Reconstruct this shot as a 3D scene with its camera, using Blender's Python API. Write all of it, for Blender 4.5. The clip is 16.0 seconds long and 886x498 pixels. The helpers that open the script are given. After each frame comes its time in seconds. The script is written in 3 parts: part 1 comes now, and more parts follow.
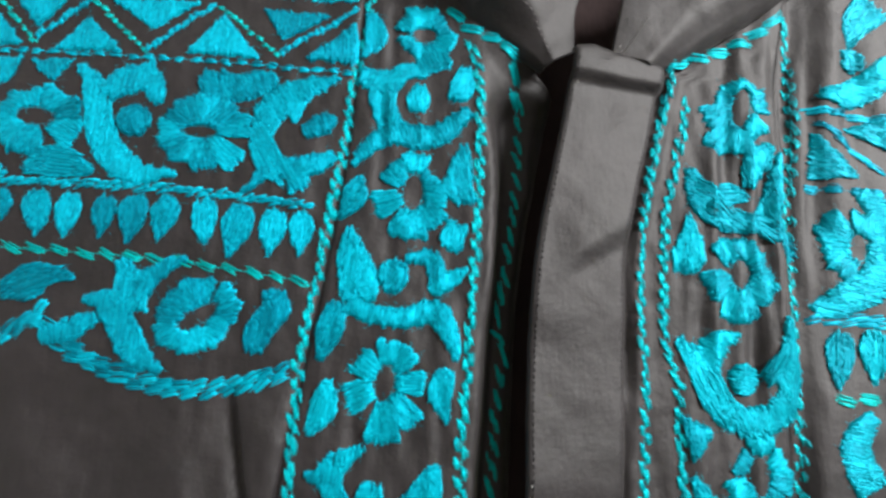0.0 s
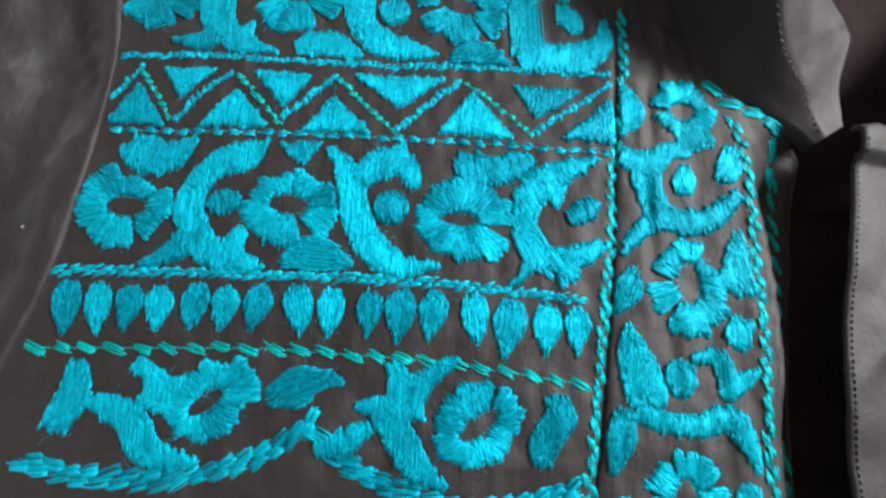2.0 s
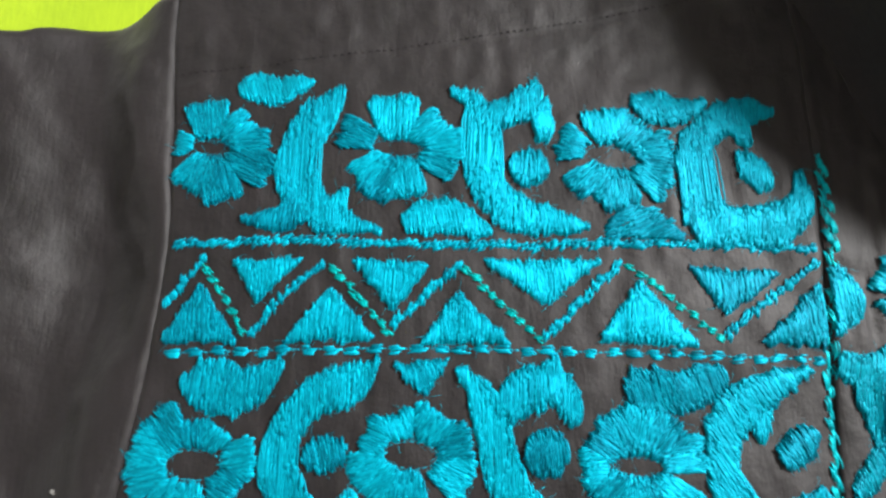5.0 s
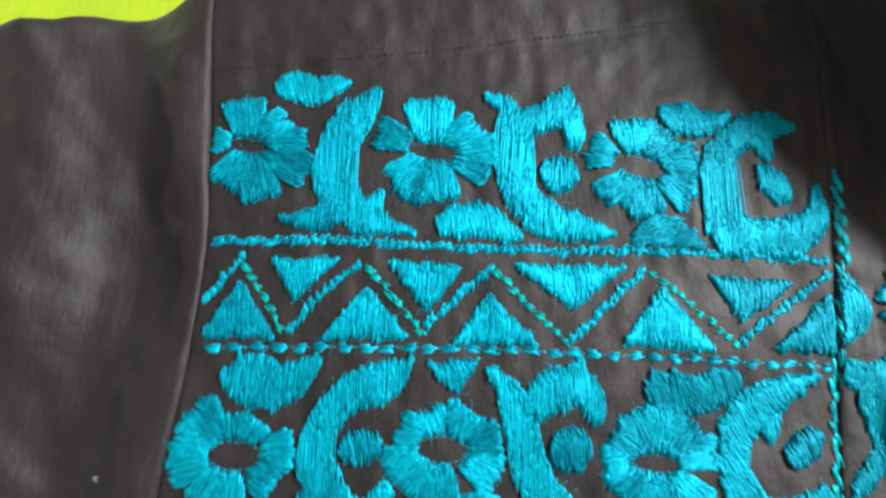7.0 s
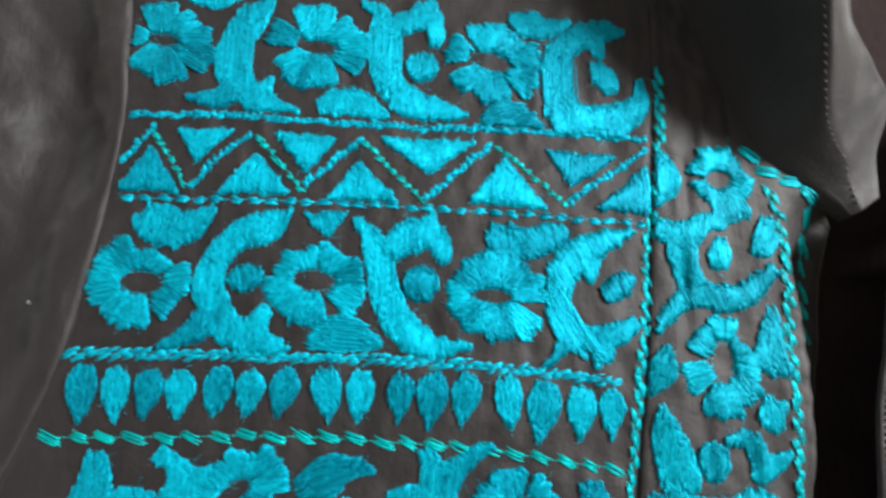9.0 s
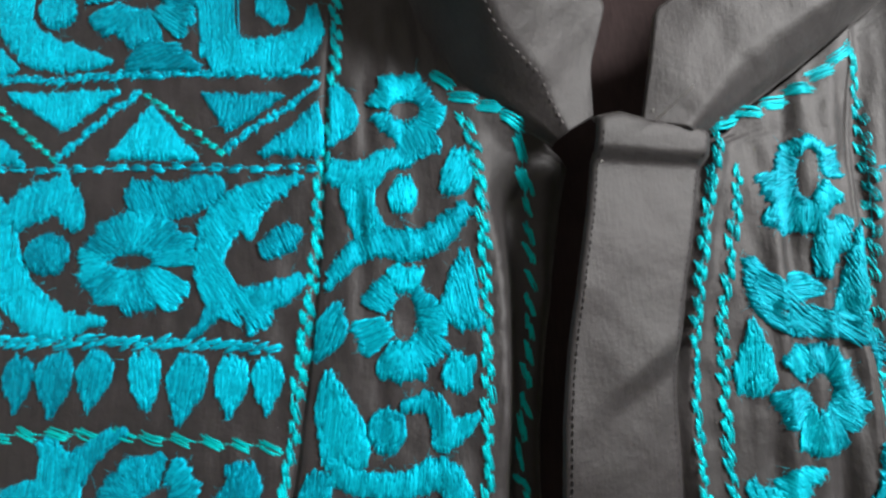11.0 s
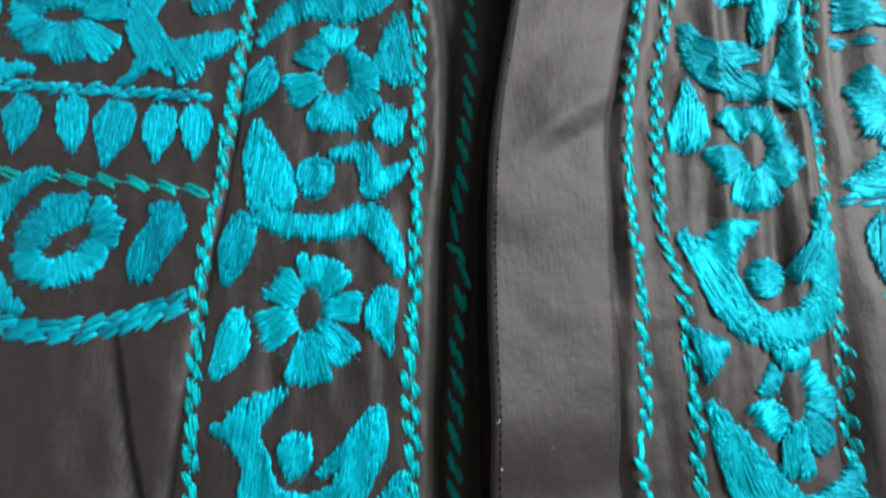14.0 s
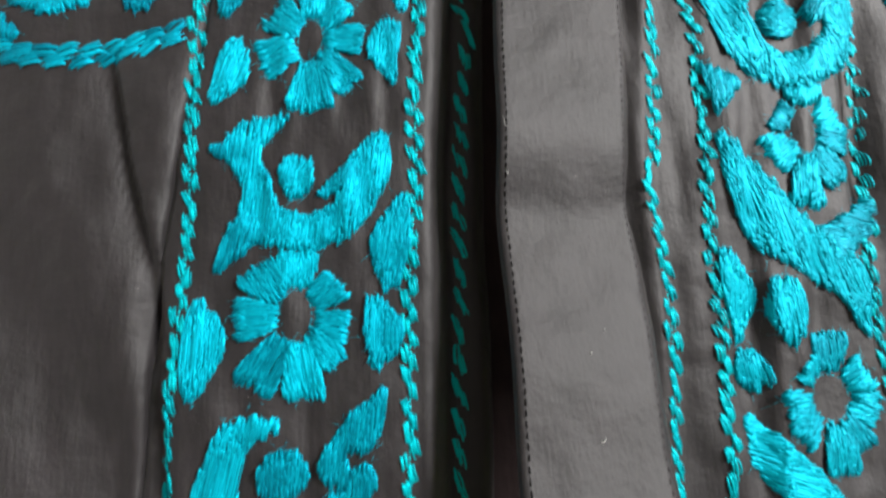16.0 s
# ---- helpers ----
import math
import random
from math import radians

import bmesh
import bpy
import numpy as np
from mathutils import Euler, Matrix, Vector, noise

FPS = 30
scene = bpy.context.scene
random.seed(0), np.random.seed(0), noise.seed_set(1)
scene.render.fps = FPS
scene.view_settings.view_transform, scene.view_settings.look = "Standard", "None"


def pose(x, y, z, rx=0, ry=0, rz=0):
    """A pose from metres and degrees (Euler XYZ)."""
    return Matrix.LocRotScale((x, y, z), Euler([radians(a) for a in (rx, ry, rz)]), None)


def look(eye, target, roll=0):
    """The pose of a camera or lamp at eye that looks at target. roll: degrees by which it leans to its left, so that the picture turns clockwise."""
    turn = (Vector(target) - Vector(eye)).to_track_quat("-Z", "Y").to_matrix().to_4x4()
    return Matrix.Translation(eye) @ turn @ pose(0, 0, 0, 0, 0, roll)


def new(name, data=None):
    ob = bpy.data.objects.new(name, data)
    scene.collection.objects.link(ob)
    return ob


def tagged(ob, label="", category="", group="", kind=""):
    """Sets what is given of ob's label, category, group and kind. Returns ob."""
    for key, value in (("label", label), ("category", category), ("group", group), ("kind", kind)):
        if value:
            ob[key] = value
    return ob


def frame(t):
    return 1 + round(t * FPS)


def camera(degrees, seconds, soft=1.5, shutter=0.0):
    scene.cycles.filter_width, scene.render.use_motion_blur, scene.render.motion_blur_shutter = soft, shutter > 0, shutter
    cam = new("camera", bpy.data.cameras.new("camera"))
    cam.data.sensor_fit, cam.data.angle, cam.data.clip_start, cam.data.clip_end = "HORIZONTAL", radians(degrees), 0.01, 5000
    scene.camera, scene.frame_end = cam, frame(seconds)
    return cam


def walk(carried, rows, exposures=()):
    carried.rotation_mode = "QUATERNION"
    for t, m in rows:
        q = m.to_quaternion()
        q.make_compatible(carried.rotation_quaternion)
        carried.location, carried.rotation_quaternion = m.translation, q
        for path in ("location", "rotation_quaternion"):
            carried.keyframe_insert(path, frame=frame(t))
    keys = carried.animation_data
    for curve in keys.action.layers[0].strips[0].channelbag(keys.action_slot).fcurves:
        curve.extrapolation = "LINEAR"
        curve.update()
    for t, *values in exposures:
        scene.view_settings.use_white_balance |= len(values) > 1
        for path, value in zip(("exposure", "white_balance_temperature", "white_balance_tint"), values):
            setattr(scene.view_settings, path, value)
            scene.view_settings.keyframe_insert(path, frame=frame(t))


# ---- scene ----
cam = camera(80.9, 16.0, soft=2.6, shutter=0.5)
PATH = [
    (0, (0.05388, 0.07269, 0.12967), (0.06460, 0.11345, -0.06584), 14.97),
    (0.5, (0.03690, 0.07853, 0.13044), (0.04876, 0.11644, -0.06557), 17.42),
    (1, (0.02198, 0.08486, 0.12856), (0.03361, 0.12624, -0.06677), 15.69),
    (1.5, (0.00296, 0.08693, 0.12383), (0.01053, 0.13129, -0.07104), 9.93),
    (2, (-0.01119, 0.09443, 0.12153), (-0.00365, 0.14008, -0.07304), 9.66),
    (2.5, (-0.01572, 0.09999, 0.11624), (-0.00880, 0.14353, -0.07884), 8.52),
    (3, (-0.02477, 0.10632, 0.11209), (-0.01891, 0.14671, -0.08370), 7.75),
    (3.5, (-0.03146, 0.12023, 0.10985), (-0.02369, 0.16474, -0.08498), 8.83),
    (4, (-0.03487, 0.13032, 0.10226), (-0.02497, 0.17080, -0.09335), 12.26),
    (4.5, (-0.03803, 0.14379, 0.10011), (-0.02830, 0.18360, -0.09564), 12.55),
    (4.7, (-0.03948, 0.14686, 0.09951), (-0.03110, 0.18866, -0.09589), 10.26),
    (6.8, (-0.05083, 0.15921, 0.10031), (-0.03635, 0.19155, -0.09653), 23.80),
    (7, (-0.05103, 0.15457, 0.10304), (-0.03717, 0.18777, -0.09369), 23.05),
    (7.5, (-0.05022, 0.14520, 0.10716), (-0.03461, 0.17951, -0.08925), 25.40),
    (8, (-0.04921, 0.13622, 0.11004), (-0.03299, 0.17074, -0.08629), 26.10),
    (8.5, (-0.03931, 0.12840, 0.11477), (-0.02236, 0.16187, -0.08168), 27.73),
    (9, (-0.02259, 0.11949, 0.12135), (-0.00873, 0.15505, -0.07498), 21.80),
    (9.5, (0.00300, 0.11252, 0.12046), (0.01303, 0.15095, -0.07556), 13.55),
    (10, (0.02645, 0.11398, 0.11835), (0.03901, 0.14776, -0.07838), 17.28),
    (10.2, (0.03694, 0.11563, 0.11695), (0.04668, 0.14739, -0.08027), 13.70),
    (12.3, (0.06706, 0.09471, 0.09952), (0.07539, 0.12777, -0.09756), 9.10),
    (12.5, (0.07003, 0.09243, 0.10011), (0.07758, 0.12502, -0.09707), 7.85),
    (13, (0.07374, 0.08579, 0.10212), (0.08182, 0.11927, -0.09489), 8.13),
    (13.5, (0.07112, 0.07346, 0.10415), (0.07978, 0.10814, -0.09263), 9.70),
    (14, (0.06821, 0.05851, 0.09982), (0.07748, 0.09434, -0.09672), 10.97),
    (14.5, (0.06578, 0.04703, 0.09572), (0.07491, 0.08215, -0.10096), 11.41),
    (15, (0.06666, 0.03808, 0.09187), (0.07496, 0.07170, -0.10511), 10.65),
    (15.5, (0.06621, 0.02325, 0.09017), (0.07455, 0.05789, -0.10663), 9.80),
    (16, (0.06477, 0.01162, 0.08971), (0.07387, 0.04321, -0.10757), 12.58),
]
walk(cam, [(t, look(eye, target, roll)) for t, eye, target, roll in PATH])

# ---- light: one window in the east wall of a closed room ----
world = bpy.data.worlds.new("sky")
scene.world = world
world.use_nodes = True
wn = world.node_tree.nodes
sky = wn.new("ShaderNodeTexSky")
sky.sky_type, sky.sun_disc = "NISHITA", False
sky.sun_elevation, sky.sun_rotation = radians(38), radians(75)
world.node_tree.links.new(sky.outputs["Color"], wn["Background"].inputs["Color"])
wn["Background"].inputs["Strength"].default_value = 0.1
scene.view_settings.exposure = 0.0

WINDOW = (1.83, 0.86, 1.62)      # middle of the window opening
lamp = bpy.data.lights.new("window_daylight", "AREA")
lamp.shape, lamp.size, lamp.size_y, lamp.energy, lamp.color = "RECTANGLE", 0.66, 0.66, 146, (1.0, 0.985, 0.97)
new("window_daylight", lamp).matrix_world = look(WINDOW, (0.3, 0.3, 0.3))

MM = 0.001
rng = np.random.default_rng(7)


# ---- materials ----
def material(name, rough=0.6, metal=0.0):
    m = bpy.data.materials.new(name)
    m.use_nodes = True
    n, l = m.node_tree.nodes, m.node_tree.links
    b = n["Principled BSDF"]
    b.inputs["Roughness"].default_value, b.inputs["Metallic"].default_value = rough, metal
    return m, n, l, b


def node(n, kind, **values):
    made = n.new(kind)
    for key, value in values.items():
        made.inputs[key].default_value = value
    return made


def ramp(n, l, source, low, high, a=0.3, b=0.7):
    r = n.new("ShaderNodeValToRGB")
    r.color_ramp.elements[0].position, r.color_ramp.elements[1].position = a, b
    r.color_ramp.elements[0].color, r.color_ramp.elements[1].color = (*low, 1), (*high, 1)
    l.new(source, r.inputs["Fac"])
    return r.outputs["Color"]


def cloth(name, low, high, rough=0.72, bump=0.25, sheen=0.25, gloss=0.45):
    """Woven cloth: blotches a few centimetres wide, slubs, and a fine crosswise weave in the relief."""
    m, n, l, b = material(name, rough)
    at = n.new("ShaderNodeTexCoord").outputs["Object"]
    blot = node(n, "ShaderNodeTexNoise", Scale=45.0, Detail=5.0, Roughness=0.6)
    l.new(at, blot.inputs["Vector"])
    slub_at = n.new("ShaderNodeMapping")
    slub_at.inputs["Scale"].default_value = (1.0, 0.12, 1.0)
    l.new(at, slub_at.inputs["Vector"])
    slub = node(n, "ShaderNodeTexNoise", Scale=1500.0, Detail=3.0, Roughness=0.6)
    l.new(slub_at.outputs["Vector"], slub.inputs["Vector"])
    mix = n.new("ShaderNodeMath")
    mix.operation = "MULTIPLY_ADD"
    l.new(slub.outputs["Fac"], mix.inputs[0])
    mix.inputs[1].default_value = 0.45
    half = n.new("ShaderNodeMath")
    half.operation = "MULTIPLY"
    half.inputs[1].default_value = 0.55
    l.new(blot.outputs["Fac"], half.inputs[0])
    l.new(half.outputs[0], mix.inputs[2])
    l.new(ramp(n, l, mix.outputs[0], low, high, 0.38, 0.62), b.inputs["Base Color"])
    rumple = node(n, "ShaderNodeTexNoise", Scale=260.0, Detail=6.0, Roughness=0.62)
    l.new(at, rumple.inputs["Vector"])
    soft_relief = node(n, "ShaderNodeBump", Strength=0.45, Distance=0.0006)
    l.new(rumple.outputs["Fac"], soft_relief.inputs["Height"])
    relief_node = node(n, "ShaderNodeBump", Strength=bump, Distance=0.0002)
    l.new(slub.outputs["Fac"], relief_node.inputs["Height"])
    l.new(soft_relief.outputs["Normal"], relief_node.inputs["Normal"])
    l.new(relief_node.outputs["Normal"], b.inputs["Normal"])
    b.inputs["Specular IOR Level"].default_value = gloss
    b.inputs["Sheen Weight"].default_value, b.inputs["Sheen Roughness"].default_value = sheen, 0.5
    return m


def floss(name, low, high, rough=0.44, shine=0.34):
    """Stranded embroidery silk: each strand its own tone, with fine lengthwise fibres."""
    m, n, l, b = material(name, rough)
    geo = n.new("ShaderNodeNewGeometry")
    at = n.new("ShaderNodeTexCoord").outputs["Object"]
    fibre = node(n, "ShaderNodeTexNoise", Scale=900.0, Detail=4.0, Roughness=0.65)
    l.new(at, fibre.inputs["Vector"])
    mix = n.new("ShaderNodeMath")
    mix.operation = "MULTIPLY_ADD"
    mix.inputs[1].default_value = 0.5
    l.new(geo.outputs["Random Per Island"], mix.inputs[0])
    half = n.new("ShaderNodeMath")
    half.operation = "MULTIPLY"
    half.inputs[1].default_value = 0.5
    l.new(fibre.outputs["Fac"], half.inputs[0])
    l.new(half.outputs[0], mix.inputs[2])
    lot = n.new("ShaderNodeMath")
    lot.operation = "MULTIPLY_ADD"
    lot.inputs[1].default_value, lot.inputs[2].default_value = 0.46, -0.31
    l.new(n.new("ShaderNodeObjectInfo").outputs["Random"], lot.inputs[0])
    tone = n.new("ShaderNodeMath")
    tone.operation = "ADD"
    l.new(mix.outputs[0], tone.inputs[0])
    l.new(lot.outputs[0], tone.inputs[1])
    l.new(ramp(n, l, tone.outputs[0], low, high, 0.1, 0.9), b.inputs["Base Color"])
    bump = node(n, "ShaderNodeBump", Strength=0.25, Distance=0.0001)
    l.new(fibre.outputs["Fac"], bump.inputs["Height"])
    l.new(bump.outputs["Normal"], b.inputs["Normal"])
    b.inputs["Metallic"].default_value = shine      # the coloured lustre of silk
    b.inputs["Specular IOR Level"].default_value = 0.5
    b.inputs["Specular Tint"].default_value = (high[0], high[1], 0.05 + high[2], 1)
    return m


BLACK = cloth("charcoal_cotton", (0.0058, 0.0046, 0.0051), (0.0140, 0.0112, 0.0125), 0.60, bump=0.35, sheen=0.08, gloss=0.42)
LINING = cloth("dark_brown_lining", (0.020, 0.014, 0.014), (0.032, 0.022, 0.022), 0.9, sheen=0.0, gloss=0.08)
LIME = cloth("lime_cotton", (0.30, 0.45, 0.004), (0.38, 0.54, 0.007), 0.75, sheen=0.1)
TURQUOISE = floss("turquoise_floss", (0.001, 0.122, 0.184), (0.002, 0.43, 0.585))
# same silk; the front bands' brighter sheen is put into their base colour
MIDSHEEN = floss("mid_sheen_turquoise_floss", (0.001, 0.14, 0.20), (0.002, 0.44, 0.58))
BRIGHTSHEEN = floss("bright_sheen_turquoise_floss", (0.001, 0.155, 0.215), (0.002, 0.44, 0.56))
SEAGREEN = floss("sea_green_floss", (0.001, 0.24, 0.25), (0.002, 0.40, 0.39))
TEAL = floss("teal_floss", (0.001, 0.22, 0.27), (0.002, 0.48, 0.54))
DARKTHREAD = floss("black_sewing_thread", (0.016, 0.014, 0.014), (0.030, 0.027, 0.027), 0.7, 0.0)
# dark collar stitches whose pale glints are put into a grey base colour
GLINTTHREAD = floss("glint_grey_sewing_thread", (0.07, 0.065, 0.065), (0.16, 0.15, 0.15), 0.5, 0.0)
PALE = floss("pale_lint", (0.22, 0.22, 0.21), (0.45, 0.45, 0.43), 0.8, 0.0)
PLASTER, n_, l_, b_ = material("grey_plaster", 0.85)
spot = node(n_, "ShaderNodeTexNoise", Scale=6.0, Detail=6.0)
l_.new(ramp(n_, l_, spot.outputs["Fac"], (0.50, 0.485, 0.47), (0.60, 0.585, 0.57)), b_.inputs["Base Color"])
WOOD, n_, l_, b_ = material("brown_floor_board", 0.5)
spot = node(n_, "ShaderNodeTexNoise", Scale=9.0, Detail=6.0)
l_.new(ramp(n_, l_, spot.outputs["Fac"], (0.16, 0.10, 0.06), (0.26, 0.17, 0.10)), b_.inputs["Base Color"])


# ---- mesh helpers ----
def mesh_object(name, verts, faces, mat, parent=None, label="", smooth=True):
    me = bpy.data.meshes.new(name)
    me.from_pydata(np.asarray(verts).tolist(), [], np.asarray(faces).tolist())
    me.materials.append(mat)
    if smooth:
        me.polygons.foreach_set("use_smooth", np.ones(len(me.polygons), bool))
    me.update()
    ob = new(name, me)
    ob.parent = parent
    return tagged(ob, label)


def box(name, low, high, mat, parent=None, bevel=0.0):
    bm = bmesh.new()
    bmesh.ops.create_cube(bm, size=1, matrix=Matrix.LocRotScale([(a + b) / 2 for a, b in zip(low, high)], None, [b - a for a, b in zip(low, high)]))
    if bevel:
        bmesh.ops.bevel(bm, geom=bm.edges[:], offset=bevel, segments=3, affect="EDGES", profile=0.5)
    me = bpy.data.meshes.new(name)
    bm.to_mesh(me)
    bm.free()
    me.materials.append(mat)
    ob = new(name, me)
    ob.parent = parent
    return ob


def grid_faces(rows, cols):
    i = np.arange(rows * cols).reshape(rows, cols)
    return np.stack([i[:-1, :-1], i[:-1, 1:], i[1:, 1:], i[1:, :-1]], -1).reshape(-1, 4)


LATTICE = np.random.default_rng(3).random((256, 256))


def cloud(x, y, size, seed=0):
    """Smooth value noise, -1 to 1, with lumps of that size."""
    u, v = x / size + 37.3 * seed, y / size + 11.7 * seed
    i, j = np.floor(u).astype(int), np.floor(v).astype(int)
    a, b = u - i, v - j
    a, b = a * a * (3 - 2 * a), b * b * (3 - 2 * b)
    g = lambda p, q: LATTICE[p % 256, q % 256]
    return 2 * ((g(i, j) * (1 - a) + g(i + 1, j) * a) * (1 - b) + (g(i, j + 1) * (1 - a) + g(i + 1, j + 1) * a) * b) - 1


def step(t):
    t = np.clip(t, 0, 1)
    return t * t * (3 - 2 * t)


def lane(*points):
    """A line down the garment: x for each y, softly rounded at its points."""
    ys, xs = np.array([p[1] for p in points], float), np.array([p[0] for p in points], float)
    order = np.argsort(ys)
    ys, xs = ys[order], xs[order]

    def at(y):
        y = np.asarray(y, float)
        low = xs[0] + (np.minimum(y, ys[0]) - ys[0]) * (xs[1] - xs[0]) / (ys[1] - ys[0])
        total = 0
        for d in (-6, -3, 0, 3, 6):
            total = total + np.interp(y + d, ys, xs)
        return np.where(y < ys[0], low, total / 5)
    return at


# ---- the plan of the garment, in millimetres ----
seam = lane((-93, 300), (-93, 225), (-92, 208), (-90, 173), (-92, 149), (-97, 117), (-103, 99), (-125, 40))
band_l = lane((43, 300), (41, 191), (36, 130), (34, 112), (30, 85), (24, 52), (19, 19), (17, -15))
band_r = lane((40, 260), (50, 197), (60, 172), (68, 159), (73, 125), (72, 100), (69, 72), (66, 41), (63, -15))
placket_l = lane((96, 160), (95.3, 151), (93.2, 139), (85.2, 107), (82.1, 91), (79.5, 58), (79.2, 48), (77.8, 31), (78.1, 13), (76.5, -14))
placket_r = lane((124, 160), (122.5, 148), (115, 122), (108.8, 101), (105.9, 61), (103.3, 39), (103.9, 16), (101, -17))
neck_l = lane((20, 290), (30, 262), (41, 230), (54, 197), (66, 168), (85, 153), (96, 149))
neck_r = lane((123, 149), (140, 160), (156, 171), (175, 186), (200, 215), (230, 262), (250, 300))
yoke_r = lane((163, 200), (160, 172), (156, 150), (152, 120), (148, 80), (146, 40), (145, 0))


def relief(x, y):
    """Height of the cloth, in millimetres."""
    x, y = np.asarray(x, float), np.asarray(y, float)
    z = 0.6 * cloud(x, y, 15, 1) + 0.28 * cloud(x + 0.3 * y, y - 0.3 * x, 5.5, 2) + 0.16 * cloud(x, y, 2.6, 21) + 0.22 * cloud(x + 0.1 * y, y * 0.22, 3.1, 17)
    s = x - seam(y)
    left = step(-s / 9)
    slant = x * 0.80 + y * 0.60
    z += left * (2.3 * cloud(slant, y * 0.4 - x * 0.2, 21, 3) + 1.1 * (1 - np.abs(cloud(slant, y * 0.3 - x * 0.25, 12, 31))) ** 3 + 0.7 * cloud(slant, y * 0.3, 9, 4) + 0.25 * cloud(slant, y * 0.4 - x * 0.3, 4.6, 15) + 0.12 * cloud(slant, y * 0.6, 2.3, 16))
    z += -7.5 * step((-s - 2) / 15) + 6.3 * step((-s - 18) / 22) - 2.6 * step((-s - 48) / 30)
    z -= 0.14 * np.exp(-(s / 0.8) ** 2)
    # shoulder seam and the cloth behind it
    d = y - np.interp(x, [-92, -42, 9, 60], [208, 215, 224, 236])
    z -= 0.4 * np.exp(-(d / 0.6) ** 2) * step((s + 4) / 4)
    z += 1.8 * step((d - 6) / 20) * cloud(x * 0.6 + y, y - x * 0.3, 22, 8)
    # long fold beside the front band, under the scalloped hem
    f = x - np.interp(y, [-60, -10, 25, 45, 62], [24, 21, 18.5, 13.5, 10.5])
    low = step((72 - y) / 14)
    z -= low * 2.9 * np.where(f < 0, np.exp(np.minimum(f, 0) / 8), np.clip(1 - f / 2.0, 0, 1))
    z += low * step(-(x - band_l(y)) / 4) * 1.6 * cloud(x + 0.5 * y, y * 0.35, 16, 5)
    z += 0.13 * step((34 - y) / 25) * np.clip(10 - x, 0, 60)
    b = x - band_l(y)
    z -= 0.8 * np.exp(-(b / 0.8) ** 2) * step((190 - y) / 20)
    # fine gathers on both front bands
    z += 0.5 * cloud(x, y * 0.13, 2.6, 6) * step((b + 1) / 3)
    # the opening: cloth falls away towards the placket
    gap = step((158 - y) / 8)
    q = x - band_r(y) - 1.5
    wide = np.maximum(placket_l(y) - band_r(y), 4)
    deep = step((152 - y) / 16)
    fall = (7.2 + 3.0 * deep) * step(q / ((0.62 - 0.36 * deep) * wide)) + 12.0 * step((q - 0.72 * wide) / (0.4 * wide))
    mid = 0.5 * (placket_l(y) + placket_r(y))
    is_left = x < mid
    z = np.where(is_left, z - gap * fall, z)
    r = x - placket_r(y)
    gathers = 1.7 * cloud(x - 0.10 * y, y * 0.10, 3.6, 7) * step((r - 12) / 6) * step((58 - r) / 10)
    z = np.where(is_left, z, z + gathers + 1.7 * np.exp(-((r - 2.2) / 1.9) ** 2))
    z = np.where(is_left, z, z - 1.6 * np.exp(-((x - yoke_r(y) - 4) / 2.0) ** 2))
    return z


def top_edge(x):
    return np.interp(x, [-330, -200, -141, -126, -121, -108, -96, 0, 80], [155, 204, 222, 225.5, 228, 231, 234, 265, 287])


def sheet(name, left, right, low, high, mat, parent, label, height=relief, top=None, pitch=1.3, lift=0.0, thick=0.7, fall=8):
    rows = int((high - low) / pitch) + 1
    width = float(np.max(np.abs(right(np.linspace(low, high, 9)) - left(np.linspace(low, high, 9)))))
    cols = max(int(width / pitch), 6) + 1
    v, u = np.meshgrid(np.linspace(0, 1, rows), np.linspace(0, 1, cols), indexing="ij")
    y = low + (high - low) * v
    for _ in range(4):
        a = left(y)
        x = a + np.maximum(right(y) - a, 0.05) * u
        if top is not None:
            y = low + (np.minimum(top(x), high) - low) * v
    z = height(x, y) + lift
    if top is not None:
        z = z - (1 + fall) * step((fall - (top(x) - y)) / fall) ** 2
    ob = mesh_object(name, np.stack([x, y, z], -1).reshape(-1, 3) * MM, grid_faces(rows, cols), mat, parent, label)
    if thick:
        mod = ob.modifiers.new("thickness", "SOLIDIFY")
        mod.thickness, mod.offset = thick * MM, -1
    return ob


flat = lambda value: (lambda y: np.full_like(np.asarray(y, float), value))

# ---- the room ----
box("floor", (-2.2, -2.2, -0.62), (1.92, 2.4, -0.52), WOOD)
box("wall_west", (-2.3, -2.2, -0.52), (-2.2, 2.4, 2.3), PLASTER)
east = box("wall_east", (1.92, -2.2, -0.52), (2.02, 2.4, 1.24), PLASTER)
for low, high in (((1.92, -2.2, 1.96), (2.02, 2.4, 2.3)), ((1.92, -2.2, 1.24), (2.02, 0.50, 1.96)), ((1.92, 1.22, 1.24), (2.02, 2.4, 1.96))):
    box("wall_section", low, high, PLASTER, east)
box("wall_south", (-2.3, -2.3, -0.52), (2.02, -2.2, 2.3), PLASTER)
box("ceiling", (-2.3, -2.3, 2.3), (2.02, 2.5, 2.4), PLASTER)
box("wall_north", (-2.3, 2.4, -0.52), (2.02, 2.5, 2.3), PLASTER)
for name in ("floor", "wall_west", "wall_north", "wall_south", "wall_east", "ceiling"):
    tagged(bpy.data.objects[name], "plain indoor " + name.split("_")[0] + " of the room", name.split("_")[0], kind="structure")
bed = box("bed", (-0.75, -0.95, -0.52), (0.55, 0.5, -0.06), WOOD, bevel=0.02)
tagged(bed, "low bed under a lime green bedspread", "bed")
spread = sheet("bedspread", flat(-750), flat(550), -950, 500, LIME, None, "bright lime green cotton bedspread under the garment",
               height=lambda x, y: -19 + 1.2 * cloud(x, y, 60, 9), pitch=20, thick=30)
